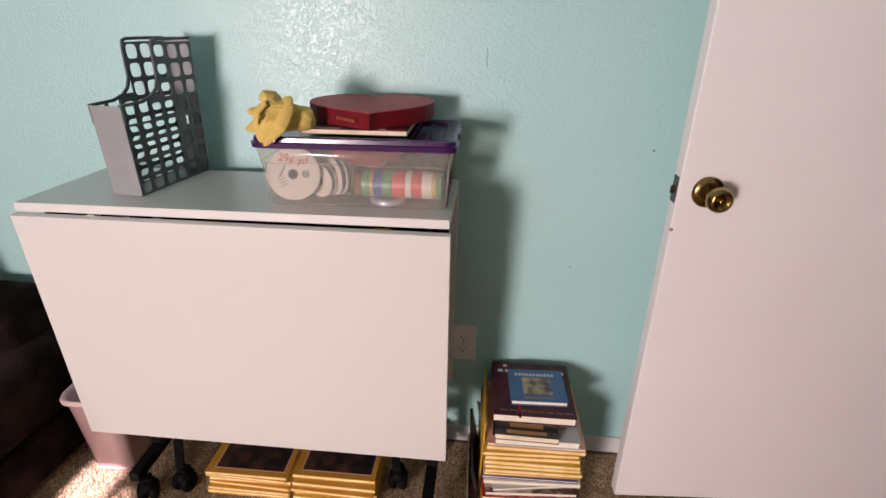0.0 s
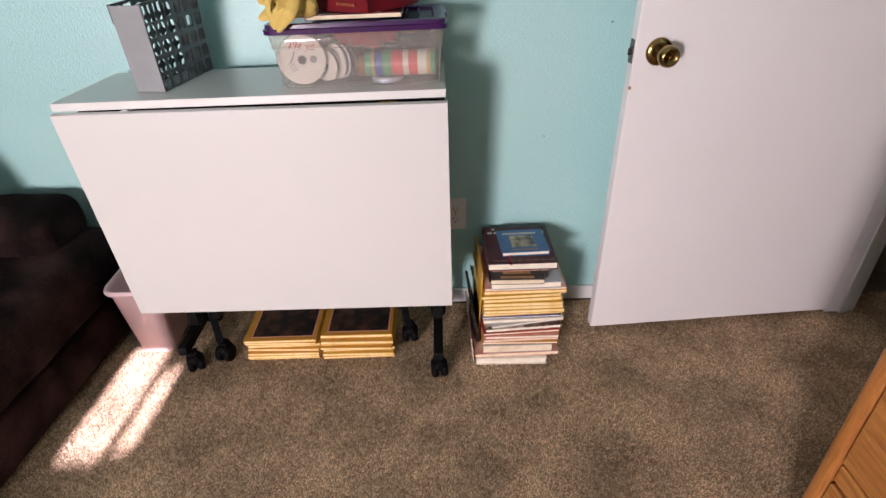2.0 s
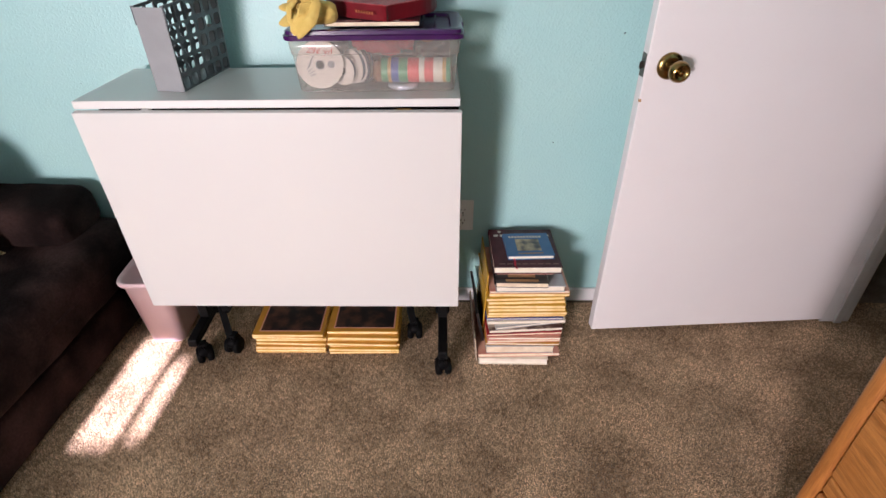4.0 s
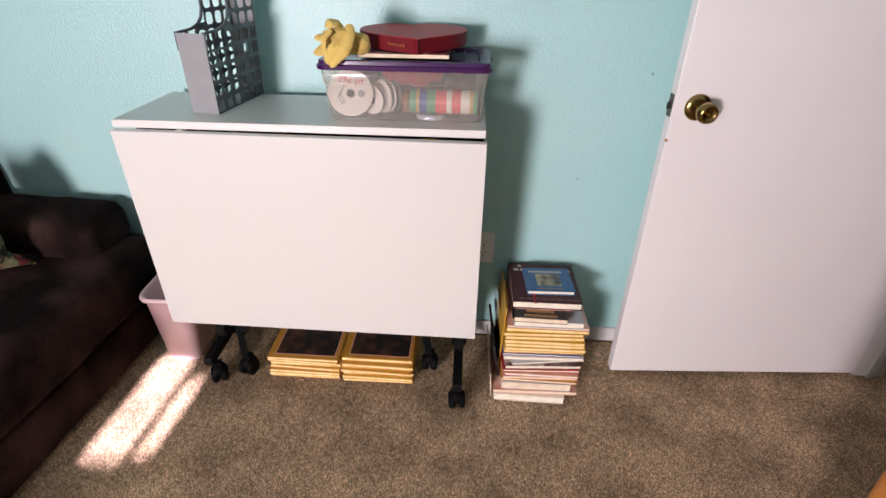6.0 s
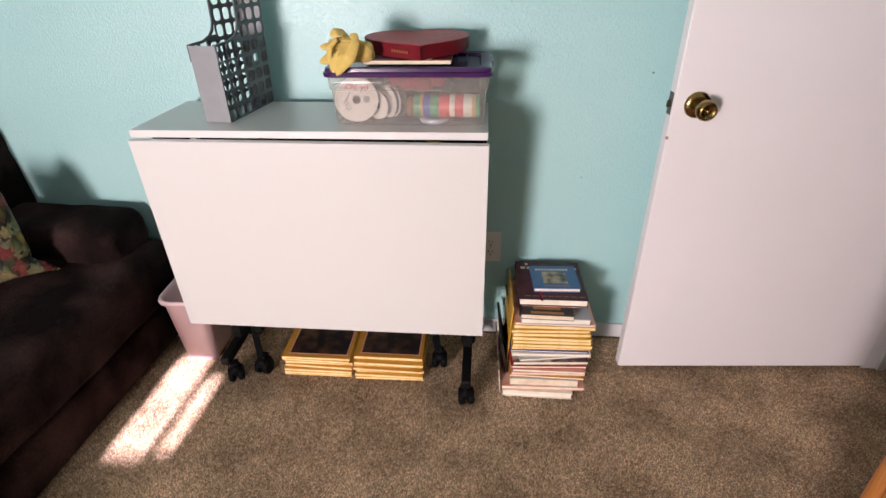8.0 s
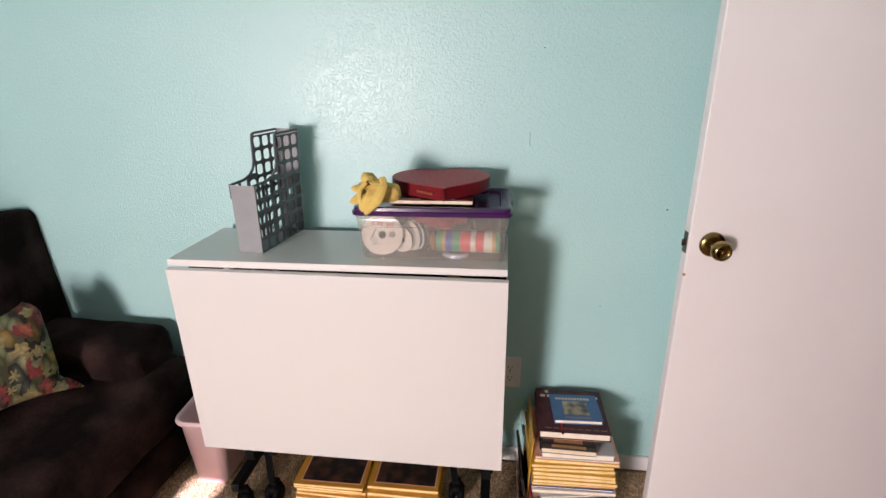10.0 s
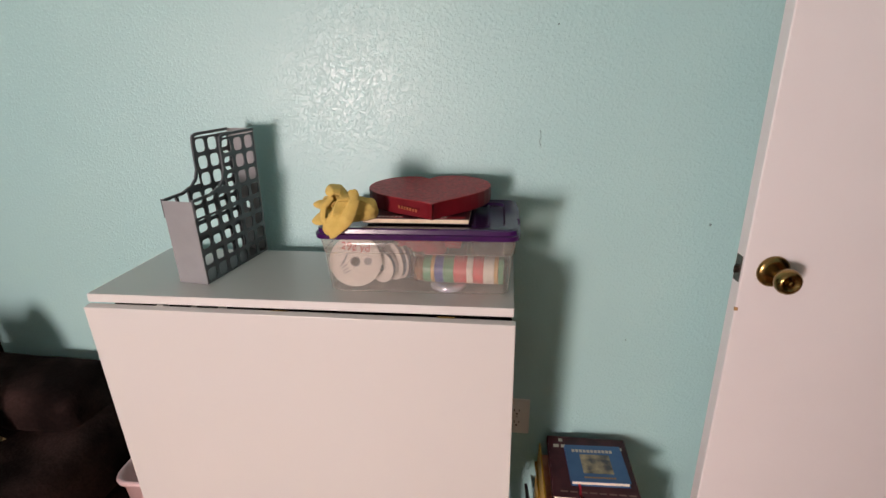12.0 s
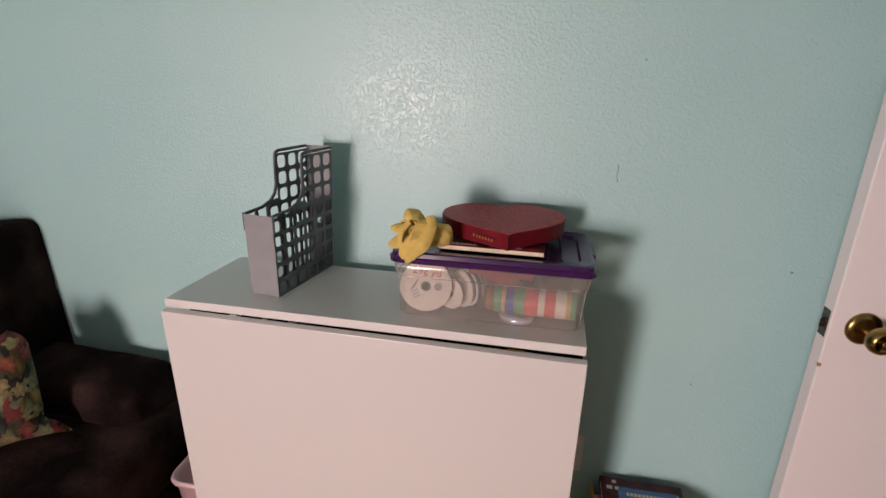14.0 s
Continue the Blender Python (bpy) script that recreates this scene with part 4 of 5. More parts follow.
make_spool(pose(-0.232, 1.158, 0.8975, 90, 0, -28), 0.0360, 0.014, M_SKY, "small white card spool of pale blue ribbon")
make_spool(pose(-0.205, 1.174, 0.9025, 90, 0, -46), 0.0410, 0.014, M_SKY, "white card spool of pale blue ribbon")
make_spool(pose(-0.183, 1.182, 0.9030, 90, 0, -56), 0.0415, 0.012, M_WHITERIB, "dark spool of white ribbon", flange=M_NAVY)
make_spool(pose(-0.158, 1.145, 0.895, 0, 90, -4), 0.028, 0.020, M_BROWNRIB, "small spool of brown twine", flange=M_BROWNRIB)


def ribbon_roll(x0, x1, material, label):
    s = thing("ribbon_roll", pose(x0, 1.135, 0.9005, 0, 90, -3), label, "ribbon roll", group="satin rolls in the clear box")
    wdt = x1 - x0
    part("ribbon", lathe([(0.012, 0.0004), (0.0285, 0.0002), (0.0288, 0.0008), (0.0288, wdt - 0.0008), (0.0285, wdt - 0.0002), (0.012, wdt - 0.0004), (0.012, 0.0004)], 36), material, s)
    part("core", lathe([(0.0118, 0), (0.0118, wdt), (0.010, wdt), (0.010, 0), (0.0118, 0)], 20), M_SPOOL, s, "", True)
    return s


rolls = ((0.015, M_GREEN, "green satin ribbon roll"), (0.007, M_GOLD, "gold satin ribbon roll"), (0.017, M_BLUERIB, "blue satin ribbon roll"), (0.020, M_GREEN, "green satin ribbon roll"),
         (0.025, M_CORAL, "coral red satin ribbon roll"), (0.012, M_WHITERIB, "white satin ribbon roll"), (0.020, M_CORAL, "coral red satin ribbon roll"), (0.020, M_WHITERIB, "white satin ribbon roll"), (0.008, M_GOLD, "gold satin ribbon roll"), (0.010, M_GREEN, "green satin ribbon roll"))
rx = -0.139
for wdt, mm, lab in rolls:
    wdt *= 1.07
    ribbon_roll(rx, rx + wdt, mm, lab).location.y = 1.1365 - 0.03 * (rx + 0.134)
    rx += wdt + 0.0001
flatroll = thing("ribbon_roll", pose(-0.090, 1.137, 0.8612), "flat roll of silver curling ribbon", "ribbon roll", group="satin rolls in the clear box")
part("ribbon", lathe([(0.012, 0), (0.0372, 0), (0.0380, 0.005), (0.0372, 0.0104), (0.012, 0.0104), (0.012, 0)], 40), M_SILVER, flatroll, "", True)


def loop_ribbon(name, m, material, label, size, turns=3, wide=0.022):
    """Loose loops of ribbon."""
    t = thing(name, m, label, "ribbon", group="loose ribbon in the clear box")
    bm = bmesh.new()
    prev = None
    for k in range(turns * 18 + 1):
        an = 2 * math.pi * k / 18
        rr = size * (0.5 + 0.5 * abs(math.sin(1.5 * an)))
        p = Vector((rr * math.cos(an * 0.9), rr * 0.6 * math.sin(an * 0.9), 0.006 * math.sin(an * 2.1) + 0.003 * k / 18))
        up = Vector((0.3 * math.sin(an), 0.3 * math.cos(an), 1)).normalized() * wide / 2
        cur = (bm.verts.new(p - up), bm.verts.new(p + up))
        if prev:
            bm.faces.new((prev[0], cur[0], cur[1], prev[1]))
        prev = cur
    bmesh.ops.solidify(bm, geom=bm.faces[:], thickness=0.0008)
    part("loops", bm, material, t, "", True)
    return t


loop_ribbon("loose_ribbon", pose(-0.120, 1.143, 0.956), M_RIBBONRED, "crumpled loops of red ribbon", 0.062, 3, 0.026)
loop_ribbon("loose_ribbon", pose(-0.165, 1.172, 0.955), M_RIBBONRED, "crumpled loops of red ribbon", 0.05, 3, 0.024)
loop_ribbon("loose_ribbon", pose(-0.03, 1.20, 0.955), M_NAVY, "crumpled loops of dark ribbon", 0.05, 4)
loop_ribbon("loose_ribbon", pose(-0.03, 1.19, 0.965), M_BROWNRIB, "thin brown curling ribbon", 0.045, 3, 0.006)
# rear contents guessed as spools, made tall to block light through the box
for x, y, mm, lab in ((-0.275, 1.262, M_NAVY, "dark ribbon spool at the back"), (-0.186, 1.268, M_BROWNRIB, "brown ribbon spool at the back"), (-0.097, 1.268, M_NAVY, "dark ribbon spool at the back"), (-0.012, 1.268, M_NAVY, "dark ribbon spool at the back")):
    make_spool(pose(x, y, 0.862), 0.043, 0.088, mm, lab)


# ---- on the lid: magazine, heart box, yellow cloth rose ----
LZ = BZ + 0.1435
mg = thing("magazine", pose(-0.155, 1.236, LZ - 0.0002, 0, 0, 0.5), "thick dark magazine with cream pages on purple lid", "magazine")
part("page_block", box(-0.110, 0.107, -0.112, 0.09, 0.0006, 0.0092, 0.0006), M_PAGES, mg)
part("cover", box(-0.112, 0.108, -0.113, 0.091, 0.0094, 0.0102, 0.0003), M_MAROON, mg, "dark printed cover")
part("cover", box(-0.112, 0.108, -0.113, 0.091, 0.0, 0.0006), M_BLACKCOVER, mg, "dark printed cover")
part("spine", box(-0.1135, -0.1105, -0.113, 0.091, 0.0, 0.0102, 0.001), M_GREYCOVER, mg, "pale spine")
part("title_bar", box(-0.085, -0.028, -0.105, -0.093, 0.0103, 0.0106), M_REDCOVER, mg, "red title bar")
part("title_bar", box(0.03, 0.10, -0.108, -0.094, 0.0103, 0.0106), M_REDCOVER, mg, "red title bar")
for k in range(6):
    part("letter_bar", box(-0.082 + 0.009 * k, -0.0755 + 0.009 * k, -0.103, -0.095, 0.0107, 0.0109), M_CREAMINK, mg)
part("barcode", box(0.035, 0.062, -0.106, -0.096, 0.0107, 0.0109), M_CREAMINK, mg)


def heart_outline(w, h, n=56):
    """A heart in x and y, its tip at -y: straight flanks and two round lobes."""
    out = []
    for k in range(n):
        a = 2 * math.pi * k / n
        x = 16 * math.sin(a) ** 3
        y = 13 * math.cos(a) - 2.5 * math.cos(2 * a) - 2 * math.cos(3 * a) - 0.6 * math.cos(4 * a)
        out.append((x / 32 * w, (y + 2.5) / 27 * h))
    return out[::-1]


hb = thing("heart_box", pose(-0.136, 1.221, LZ + 0.0140, 2, 0, 9), "red glittery heart-shaped candy box on a magazine", "candy box")
part("box_base", prism(heart_outline(0.268, 0.258), 0, 0.018), M_REDSIDE, hb)
lidside = part("lid", prism(heart_outline(0.274, 0.264), 0.004, 0.0335, 0.0015), M_REDSIDE, hb, "smooth deep red lid side")
part("lid_top", prism(heart_outline(0.272, 0.262), 0.0336, 0.0348, 0.0006), M_RED, lidside, "red glitter lid top")


# gold line of lettering on the box's flank, as bars
for k in range(7):
    b = part("letter_bar", box(-0.0022, 0.0022, -0.0004, 0.0004, -0.003, 0.003), M_GOLDINK, lidside)
    b.matrix_basis = pose(-0.0668 + 0.0058 * k, -0.0673 - 0.0054 * k, 0.018, 0, 0, -43)


def make_cloth_rose():
    """A yellow felt cloth twisted into a rose: a gathered bundle, a hood folded over a hollow, loose petals."""
    c = thing("cloth_rose", pose(-0.305, 1.100, LZ + 0.007) @ Matrix.Scale(0.95, 4), "crumpled yellow felt cloth rose draped over the lid", "cloth flower")
    cloth = bmesh.new()

    def lump(at, rad, turn, k):
        bm = bmesh.new()
        bmesh.ops.create_icosphere(bm, subdivisions=4, radius=1)
        for v in bm.verts:
            p = v.co.copy()
            n = 0.14 * noise.noise(p * 1.2 + Vector((k * 5, 0, 0))) + 0.05 * noise.noise(p * 3 + Vector((0, k * 3, 0)))
            v.co = Vector((p.x * rad[0], p.y * rad[1], p.z * rad[2])) * (1 + n)
        bm.transform(pose(*at, *turn))
        merge(cloth, bm)

    def wrap(apex, mouth, r0, r1, a0, a1, thick, k, fold=0.12, lip=0.0):
        """A cone of cloth gathered at its apex, open from angle a1 round to a0, with creases along it."""
        bm = bmesh.new()
        apex, mouth = Vector(apex), Vector(mouth)
        ax = (mouth - apex).normalized()
        e1 = ax.cross(Vector((0, 0, 1))).normalized()
        e2 = e1.cross(ax).normalized()
        ns, na = 26, 60
        g = []
        for i in range(ns + 1):
            s = i / ns
            row = []
            for j in range(na + 1):
                th = math.radians(a0 + (a1 - a0) * j / na)
                crease = math.sin(3 * th + k) * 0.6 + 0.5 * math.sin(7 * th + 2.2 * k + 2 * s)
                r = (r0 + (r1 - r0) * s ** 0.75) * (1 + fold * crease * (1 - 0.3 * s))
                r *= 1 - 0.30 * max(0.0, s - 0.72) / 0.28 * (0.5 + 0.5 * math.sin(th))
                reach = s * (1 + 0.10 * math.sin(2 * th + k)) + lip * s * s * max(0.0, math.sin(th))
                p = apex + (mouth - apex) * reach + (e1 * math.cos(th) + e2 * math.sin(th)) * r
                p.z = max(p.z, 0.0035) if p.y > -0.03 else p.z
                row.append(bm.verts.new(p))
            g.append(row)
        for i in range(ns):
            for j in range(na):
                bm.faces.new((g[i][j], g[i + 1][j], g[i + 1][j + 1], g[i][j + 1]))
        bmesh.ops.recalc_face_normals(bm, faces=bm.faces)
        bmesh.ops.solidify(bm, geom=bm.faces[:], thickness=thick)
        bmesh.ops.recalc_face_normals(bm, faces=bm.faces)
        merge(cloth, bm)

    def petal(points, wide, thick, way):
        """A rounded tongue of folded cloth along a line of points."""
        pts = [Vector(p) for p in points]
        rings = []
        n = 22
        for i in range(n + 1):
            s = i / n
            f = s * (len(pts) - 1)
            q = min(int(f), len(pts) - 2)
            u = f - q
            p = pts[q].lerp(pts[q + 1], u)
            tang = (pts[q + 1] - pts[q]).normalized()
            if u < 0.5 and q > 0:
                tang = (pts[q] - pts[q - 1]).normalized().lerp(tang, 0.5 + u)
            side = tang.cross(Vector(way)).normalized()
            nrm = side.cross(tang).normalized()
            tip = math.sqrt(max(0.002, 1 - max(0.0, (s - 0.55) / 0.45) ** 2.2))
            a, b = wide * tip * (0.75 + 0.25 * math.sin(math.pi * s)), thick * (0.4 + 0.6 * tip)
            rings.append([p + side * a * math.cos(t) + nrm * (b * math.sin(t) - 0.35 * b * math.cos(t) ** 2) for t in [2 * math.pi * m / 18 for m in range(18)]])
        merge(cloth, loft(rings))

    wrap((0.058, 0.030, 0.022), (-0.010, -0.018, 0.036), 0.017, 0.040, -215, 140, 0.0042, 1.0, 0.17, 0.06)
    wrap((0.040, 0.020, 0.026), (-0.010, -0.018, 0.034), 0.008, 0.022, -60, 225, 0.0036, 2.6, 0.2)
    lump((0.046, 0.018, 0.026), (0.036, 0.024, 0.025), (0, 14, 25), 1)
    petal(((0.020, -0.012, 0.058), (0.024, -0.032, 0.040), (0.008, -0.046, 0.018), (-0.008, -0.050, 0.002), (-0.014, -0.049, -0.014)), 0.0195, 0.0036, (0.1, -1, 0.25))
    petal(((0.022, 0.002, 0.052), (0.008, -0.008, 0.074), (-0.008, -0.016, 0.077), (-0.018, -0.020, 0.064)), 0.022, 0.0040, (0.1, -0.3, 1))
    petal(((0.000, -0.008, 0.038), (-0.024, -0.012, 0.043), (-0.052, -0.012, 0.042)), 0.0135, 0.0042, (0.1, -0.6, 0.8))
    petal(((0.000, -0.020, 0.024), (-0.028, -0.024, 0.018), (-0.052, -0.026, 0.008)), 0.0175, 0.0044, (-0.2, -0.7, 0.7))
    petal(((0.004, -0.018, 0.030), (-0.012, -0.032, 0.026), (-0.024, -0.038, 0.010)), 0.0150, 0.0040, (-0.3, -0.7, 0.6))
    petal(((0.034, -0.004, 0.070), (0.042, -0.028, 0.050), (0.030, -0.046, 0.020), (0.004, -0.053, -0.004), (-0.006, -0.052, -0.020)), 0.0130, 0.0036, (0.3, -1, 0.2))
    petal(((-0.006, -0.022, 0.060), (-0.022, -0.034, 0.044), (-0.024, -0.044, 0.020), (-0.010, -0.050, 0.004)), 0.0090, 0.0042, (-0.5, -0.8, 0.2))
    ob = part("cloth", cloth, M_YELLOWCLOTH, c, "", True)
    rm = ob.modifiers.new("remesh", "REMESH")
    rm.mode, rm.voxel_size, rm.use_smooth_shade = "VOXEL", 0.0010, True
    sm = ob.modifiers.new("smooth", "SMOOTH")
    sm.factor, sm.iterations = 0.5, 3
    tx = bpy.data.textures.new("felt_creases", "MUSGRAVE")
    tx.musgrave_type, tx.noise_scale, tx.octaves = "RIDGED_MULTIFRACTAL", 0.04, 1.0
    dm = ob.modifiers.new("creases", "DISPLACE")
    dm.texture, dm.strength, dm.mid_level, dm.texture_coords = tx, 0.0022, 0.6, "LOCAL"
    return c


make_cloth_rose()

# all that stands on the table follows its tilt; the clear box stands 12 mm off the wall side
for ob in list(scene.objects):
    kind = ob.name.split(".")[0]
    if ob.parent is None and kind in ("magazine_rack", "storage_box", "ribbon_spool", "ribbon_roll", "loose_ribbon", "magazine", "heart_box", "cloth_rose"):
        ob.matrix_world = TABLE_TILT @ Matrix.Translation((0, 0 if kind == "magazine_rack" else -0.012, 0)) @ ob.matrix_basis


# ---- pink waste bin ----
def make_bin():
    b = thing("waste_bin", pose(-0.920, 1.232, 0, 0, 0, 2), "pale pink plastic waste bin beside the sofa", "waste bin")
    prof = [(0.104, 0.180, 0.0), (0.110, 0.186, 0.004), (0.150, 0.236, 0.252), (0.166, 0.252, 0.254), (0.170, 0.256, 0.262), (0.164, 0.250, 0.270), (0.152, 0.238, 0.268)]
    rings = [[(x, y, z) for x, y in rounded(w, d, 0.026 + 0.06 * z, 6)] for w, d, z in prof]
    rings += [[(x, y, z) for x, y in rounded(w, d, 0.024 + 0.06 * z, 6)] for w, d, z in ((0.146, 0.232, 0.255), (0.106, 0.182, 0.006))]
    part("body", loft(rings), M_PINK, b, "", True)
    return b


make_bin()


# ---- sofa and cushion ----
def make_sofa():
    s = thing("sofa", pose(-1.033, 1.352, 0, 0, 0, -3.2), "dark brown suede sofa against the wall, loose arm bolster", "sofa")
    part("base", soft_box(-0.82, -0.005, -2.1, 0, 0.012, 0.175, 0.03, 16), M_SUEDE, s, "", True)
    part("seat_cushion", soft_box(-0.66, 0.012, -2.1, 0.004, 0.170, 0.388, 0.055, 26, 0.006, 0.012, 9.0), M_SUEDE, s, "", True)
    bk = part("backrest", soft_box(-0.26, 0.0, -2.1, 0.012, 0.0, 0.62, 0.045, 18, 0, 0.006), M_SUEDE, s, "", True)
    bk.matrix_basis = pose(-0.448, 0, 0.282, 0, -6)
    arm = part("arm_bolster", soft_box(-0.50, 0.0, -0.215, 0.0, 0.0, 0.140, 0.045, 16, -0.006, 0.006), M_SUEDE, s, "", True)
    arm.matrix_basis = pose(-0.064, -0.006, 0.368, 4, 0, 2)
    part("seam", tube([(0.012, -2.08 + 0.104 * k, 0.283 + 0.002 * math.sin(k)) for k in range(21)], 0.0022, 6), M_SUEDE, s, "stitched seam", True)
    return s


make_sofa()


def make_cushion():
    c = thing("cushion", pose(-1.400, 0.964, 0.532, 0, 0, 0), "floral print square throw cushion leaning on the sofa", "cushion")
    bm = bmesh.new()
    n = 28
    for sgn in (1, -1):
        g = [[None] * (n + 1) for _ in range(n + 1)]
        for i in range(n + 1):
            for j in range(n + 1):
                u, v = i / n * 2 - 1, j / n * 2 - 1
                pinch = 1 - 0.20 * (1 - u * u) * v * v
                h = 0.056 * max(0, (1 - u**4) * (1 - v**4)) ** 0.6
                h += 0.005 * noise.noise(Vector((u * 2, v * 2, sgn))) * (1 - u * u) * (1 - v * v)
                ear = max(0.0, (-v - 0.50) / 0.50)
                wide = 0.160 + 0.030 * ear**0.8 - 0.016 * max(0.0, v) - 0.032 * max(0.0, (v - 0.72) / 0.28) ** 2 + 0.006 * math.sin(3.0 * v)
                tuck = 1 - 0.10 * math.exp(-((v + 0.60) / 0.10) ** 2)
                pinch2 = 1 - 0.10 * (1 - v * v) * u * u
                g[i][j] = bm.verts.new((u * wide * pinch2 * tuck, v * 0.156 * pinch, sgn * h * (1 - 0.35 * ear)))
        for i in range(n):
            for j in range(n):
                bm.faces.new((g[i][j], g[i + 1][j], g[i + 1][j + 1], g[i][j + 1]))
    bmesh.ops.remove_doubles(bm, verts=bm.verts, dist=1e-5)
    p = part("cover", bm, M_FLORAL, c, "", True)
    side, up = Vector((0.51, 0.86, 0)).normalized(), Vector((-0.28, 0.167, 0.945)).normalized()
    out = side.cross(up)
    p.matrix_basis = Matrix((side, up, out)).transposed().to_4x4()
    return c


make_cushion()


# ---- oak dresser ----
def make_dresser():
    # upper part unseen; height h added to shade the floor and hallway
    x0, x1, y0, y1, h = 0.762, 1.335, -0.80, 0.468, 1.16
    d = thing("dresser", pose(0, 0, 0), "honey oak dresser with proud rounded drawer fronts", "dresser")
    part("carcass", box(x0 + 0.020, x1, y0 + 0.01, y1 - 0.004, 0.05, h - 0.03, 0.003), M_OAK, d)
    part("top", box(x0 - 0.008, x1, y0 - 0.012, y1 + 0.008, h - 0.029, h, 0.008), M_OAK, d)
    part("plinth", box(x0 + 0.05, x1, y0 + 0.03, y1 - 0.03, 0.0, 0.049), M_OAK, d)
    for y in (y0 + 0.017, y1 - 0.017):
        part("post", box(x0 - 0.001, x0 + 0.034, y - 0.017, y + 0.017, 0.02, h - 0.030, 0.012, 4), M_OAKPOST, d, "rounded oak corner post", True)
    ym = (y0 + y1) / 2
    part("post", box(x0 + 0.004, x0 + 0.019, ym - 0.015, ym + 0.015, 0.052, h - 0.031, 0.003), M_OAKPOST, d)
    for z0, z1 in ((0.065, 0.262), (0.322, 0.535), (0.58, 0.78), (0.825, 1.10)):
        for ya, yb in ((y0 + 0.037, ym - 0.018), (ym + 0.018, y1 - 0.037)):
            f = part("drawer_front", box(x0 + 0.002, x0 + 0.0195, ya, yb, z0, z1, 0.005, 3), M_OAK, d)
            part("drawer_pull", lathe([(0, 0), (0.007, 0), (0.006, 0.010), (0.013, 0.018), (0.012, 0.024), (0, 0.026)], 20, pose(x0 + 0.002, (ya + yb) / 2, (z0 + z1) / 2, 0, -90)), M_BRASS, f, "brass pull", True)
    for z in (0.292, 0.558, 0.803):
        part("rail", box(x0 + 0.006, x0 + 0.0197, y0 + 0.037, y1 - 0.037, z - 0.022, z + 0.022, 0.003), M_OAK, d)
    return d


make_dresser()


# ---- books and magazines ----
def make_book(name, m, w, d, h, cover, pages, label, category="book", group="", soft=False):
    """A closed volume lying flat: covers, page block and spine; its front edge lies at y = 0."""
    b = thing(name, m, label, category, group)
    c = 0.0011 if soft else 0.0022
    o = 0.0016 if soft else 0.003
    part("page_block", box(o, w - o, o, d - 0.002, c, h - c, 0.0004), pages, b)
    part("cover", box(0, w, 0, d, h - c, h, 0.0003), cover, b)
    part("cover", box(0, w, 0, d, 0, c, 0.0003), cover, b)
    part("spine", box(-0.0005, w + 0.0005, d - 0.0018, d, c * 0.9, h - c * 0.9, 0.0004), cover, b)
    return b


def make_geographic(m, h, dark, group):
    """A yellow-bordered magazine with its folded spine towards the front."""
    w, d = 0.228, 0.172
    yellow = M_AMBER if dark else M_YELLOW
    g = thing("magazine", m, "yellow-bordered magazine with dark cover photograph on carpet", "magazine", group)
    part("cover", box(0, w, 0, d, h - 0.0024, h, 0.0008, 2), yellow, g)
    part("cover", box(0, w, 0, d, 0, 0.0016, 0.0006), yellow, g)
    part("page_block", box(0.001, w - 0.0008, 0.0012, d - 0.002, 0.0016, h - 0.0024), M_GOLDEDGE, g)
    return g


rng = random.Random(11)
for stack, (x, n0) in enumerate(((-0.602, 7), (-0.3645, 7))):
    z = 0.0
    for k in range(n0):
        h = 0.0112 + rng.uniform(-0.001, 0.0012)
        g = make_geographic(pose(x + rng.uniform(-0.005, 0.005), 1.084 + rng.uniform(-0.006, 0.007) + 0.002 * k, z, 0, 0, rng.uniform(-2.0, 2.6)), h, k % 3 != 1, "yellow magazines in two stacks")
        if k == n0 - 1:
            ph = part("cover_photo", box(0.024, 0.214, 0.020, 0.165, h + 0.0002, h + 0.0006), M_PHOTO, g, "dark reddish cover photograph")
            ln = box(0.019, 0.219, 0.0160, 0.0200, h + 0.0002, h + 0.0005)
            box(0.0200, 0.0240, 0.0200, 0.165, h + 0.0002, h + 0.0005, bm=ln)
            box(0.2140, 0.2180, 0.0200, 0.165, h + 0.0002, h + 0.0005, bm=ln)
            part("cover_line", ln, M_SALMON, g, "salmon line round the photograph")
        z += h + 0.0003

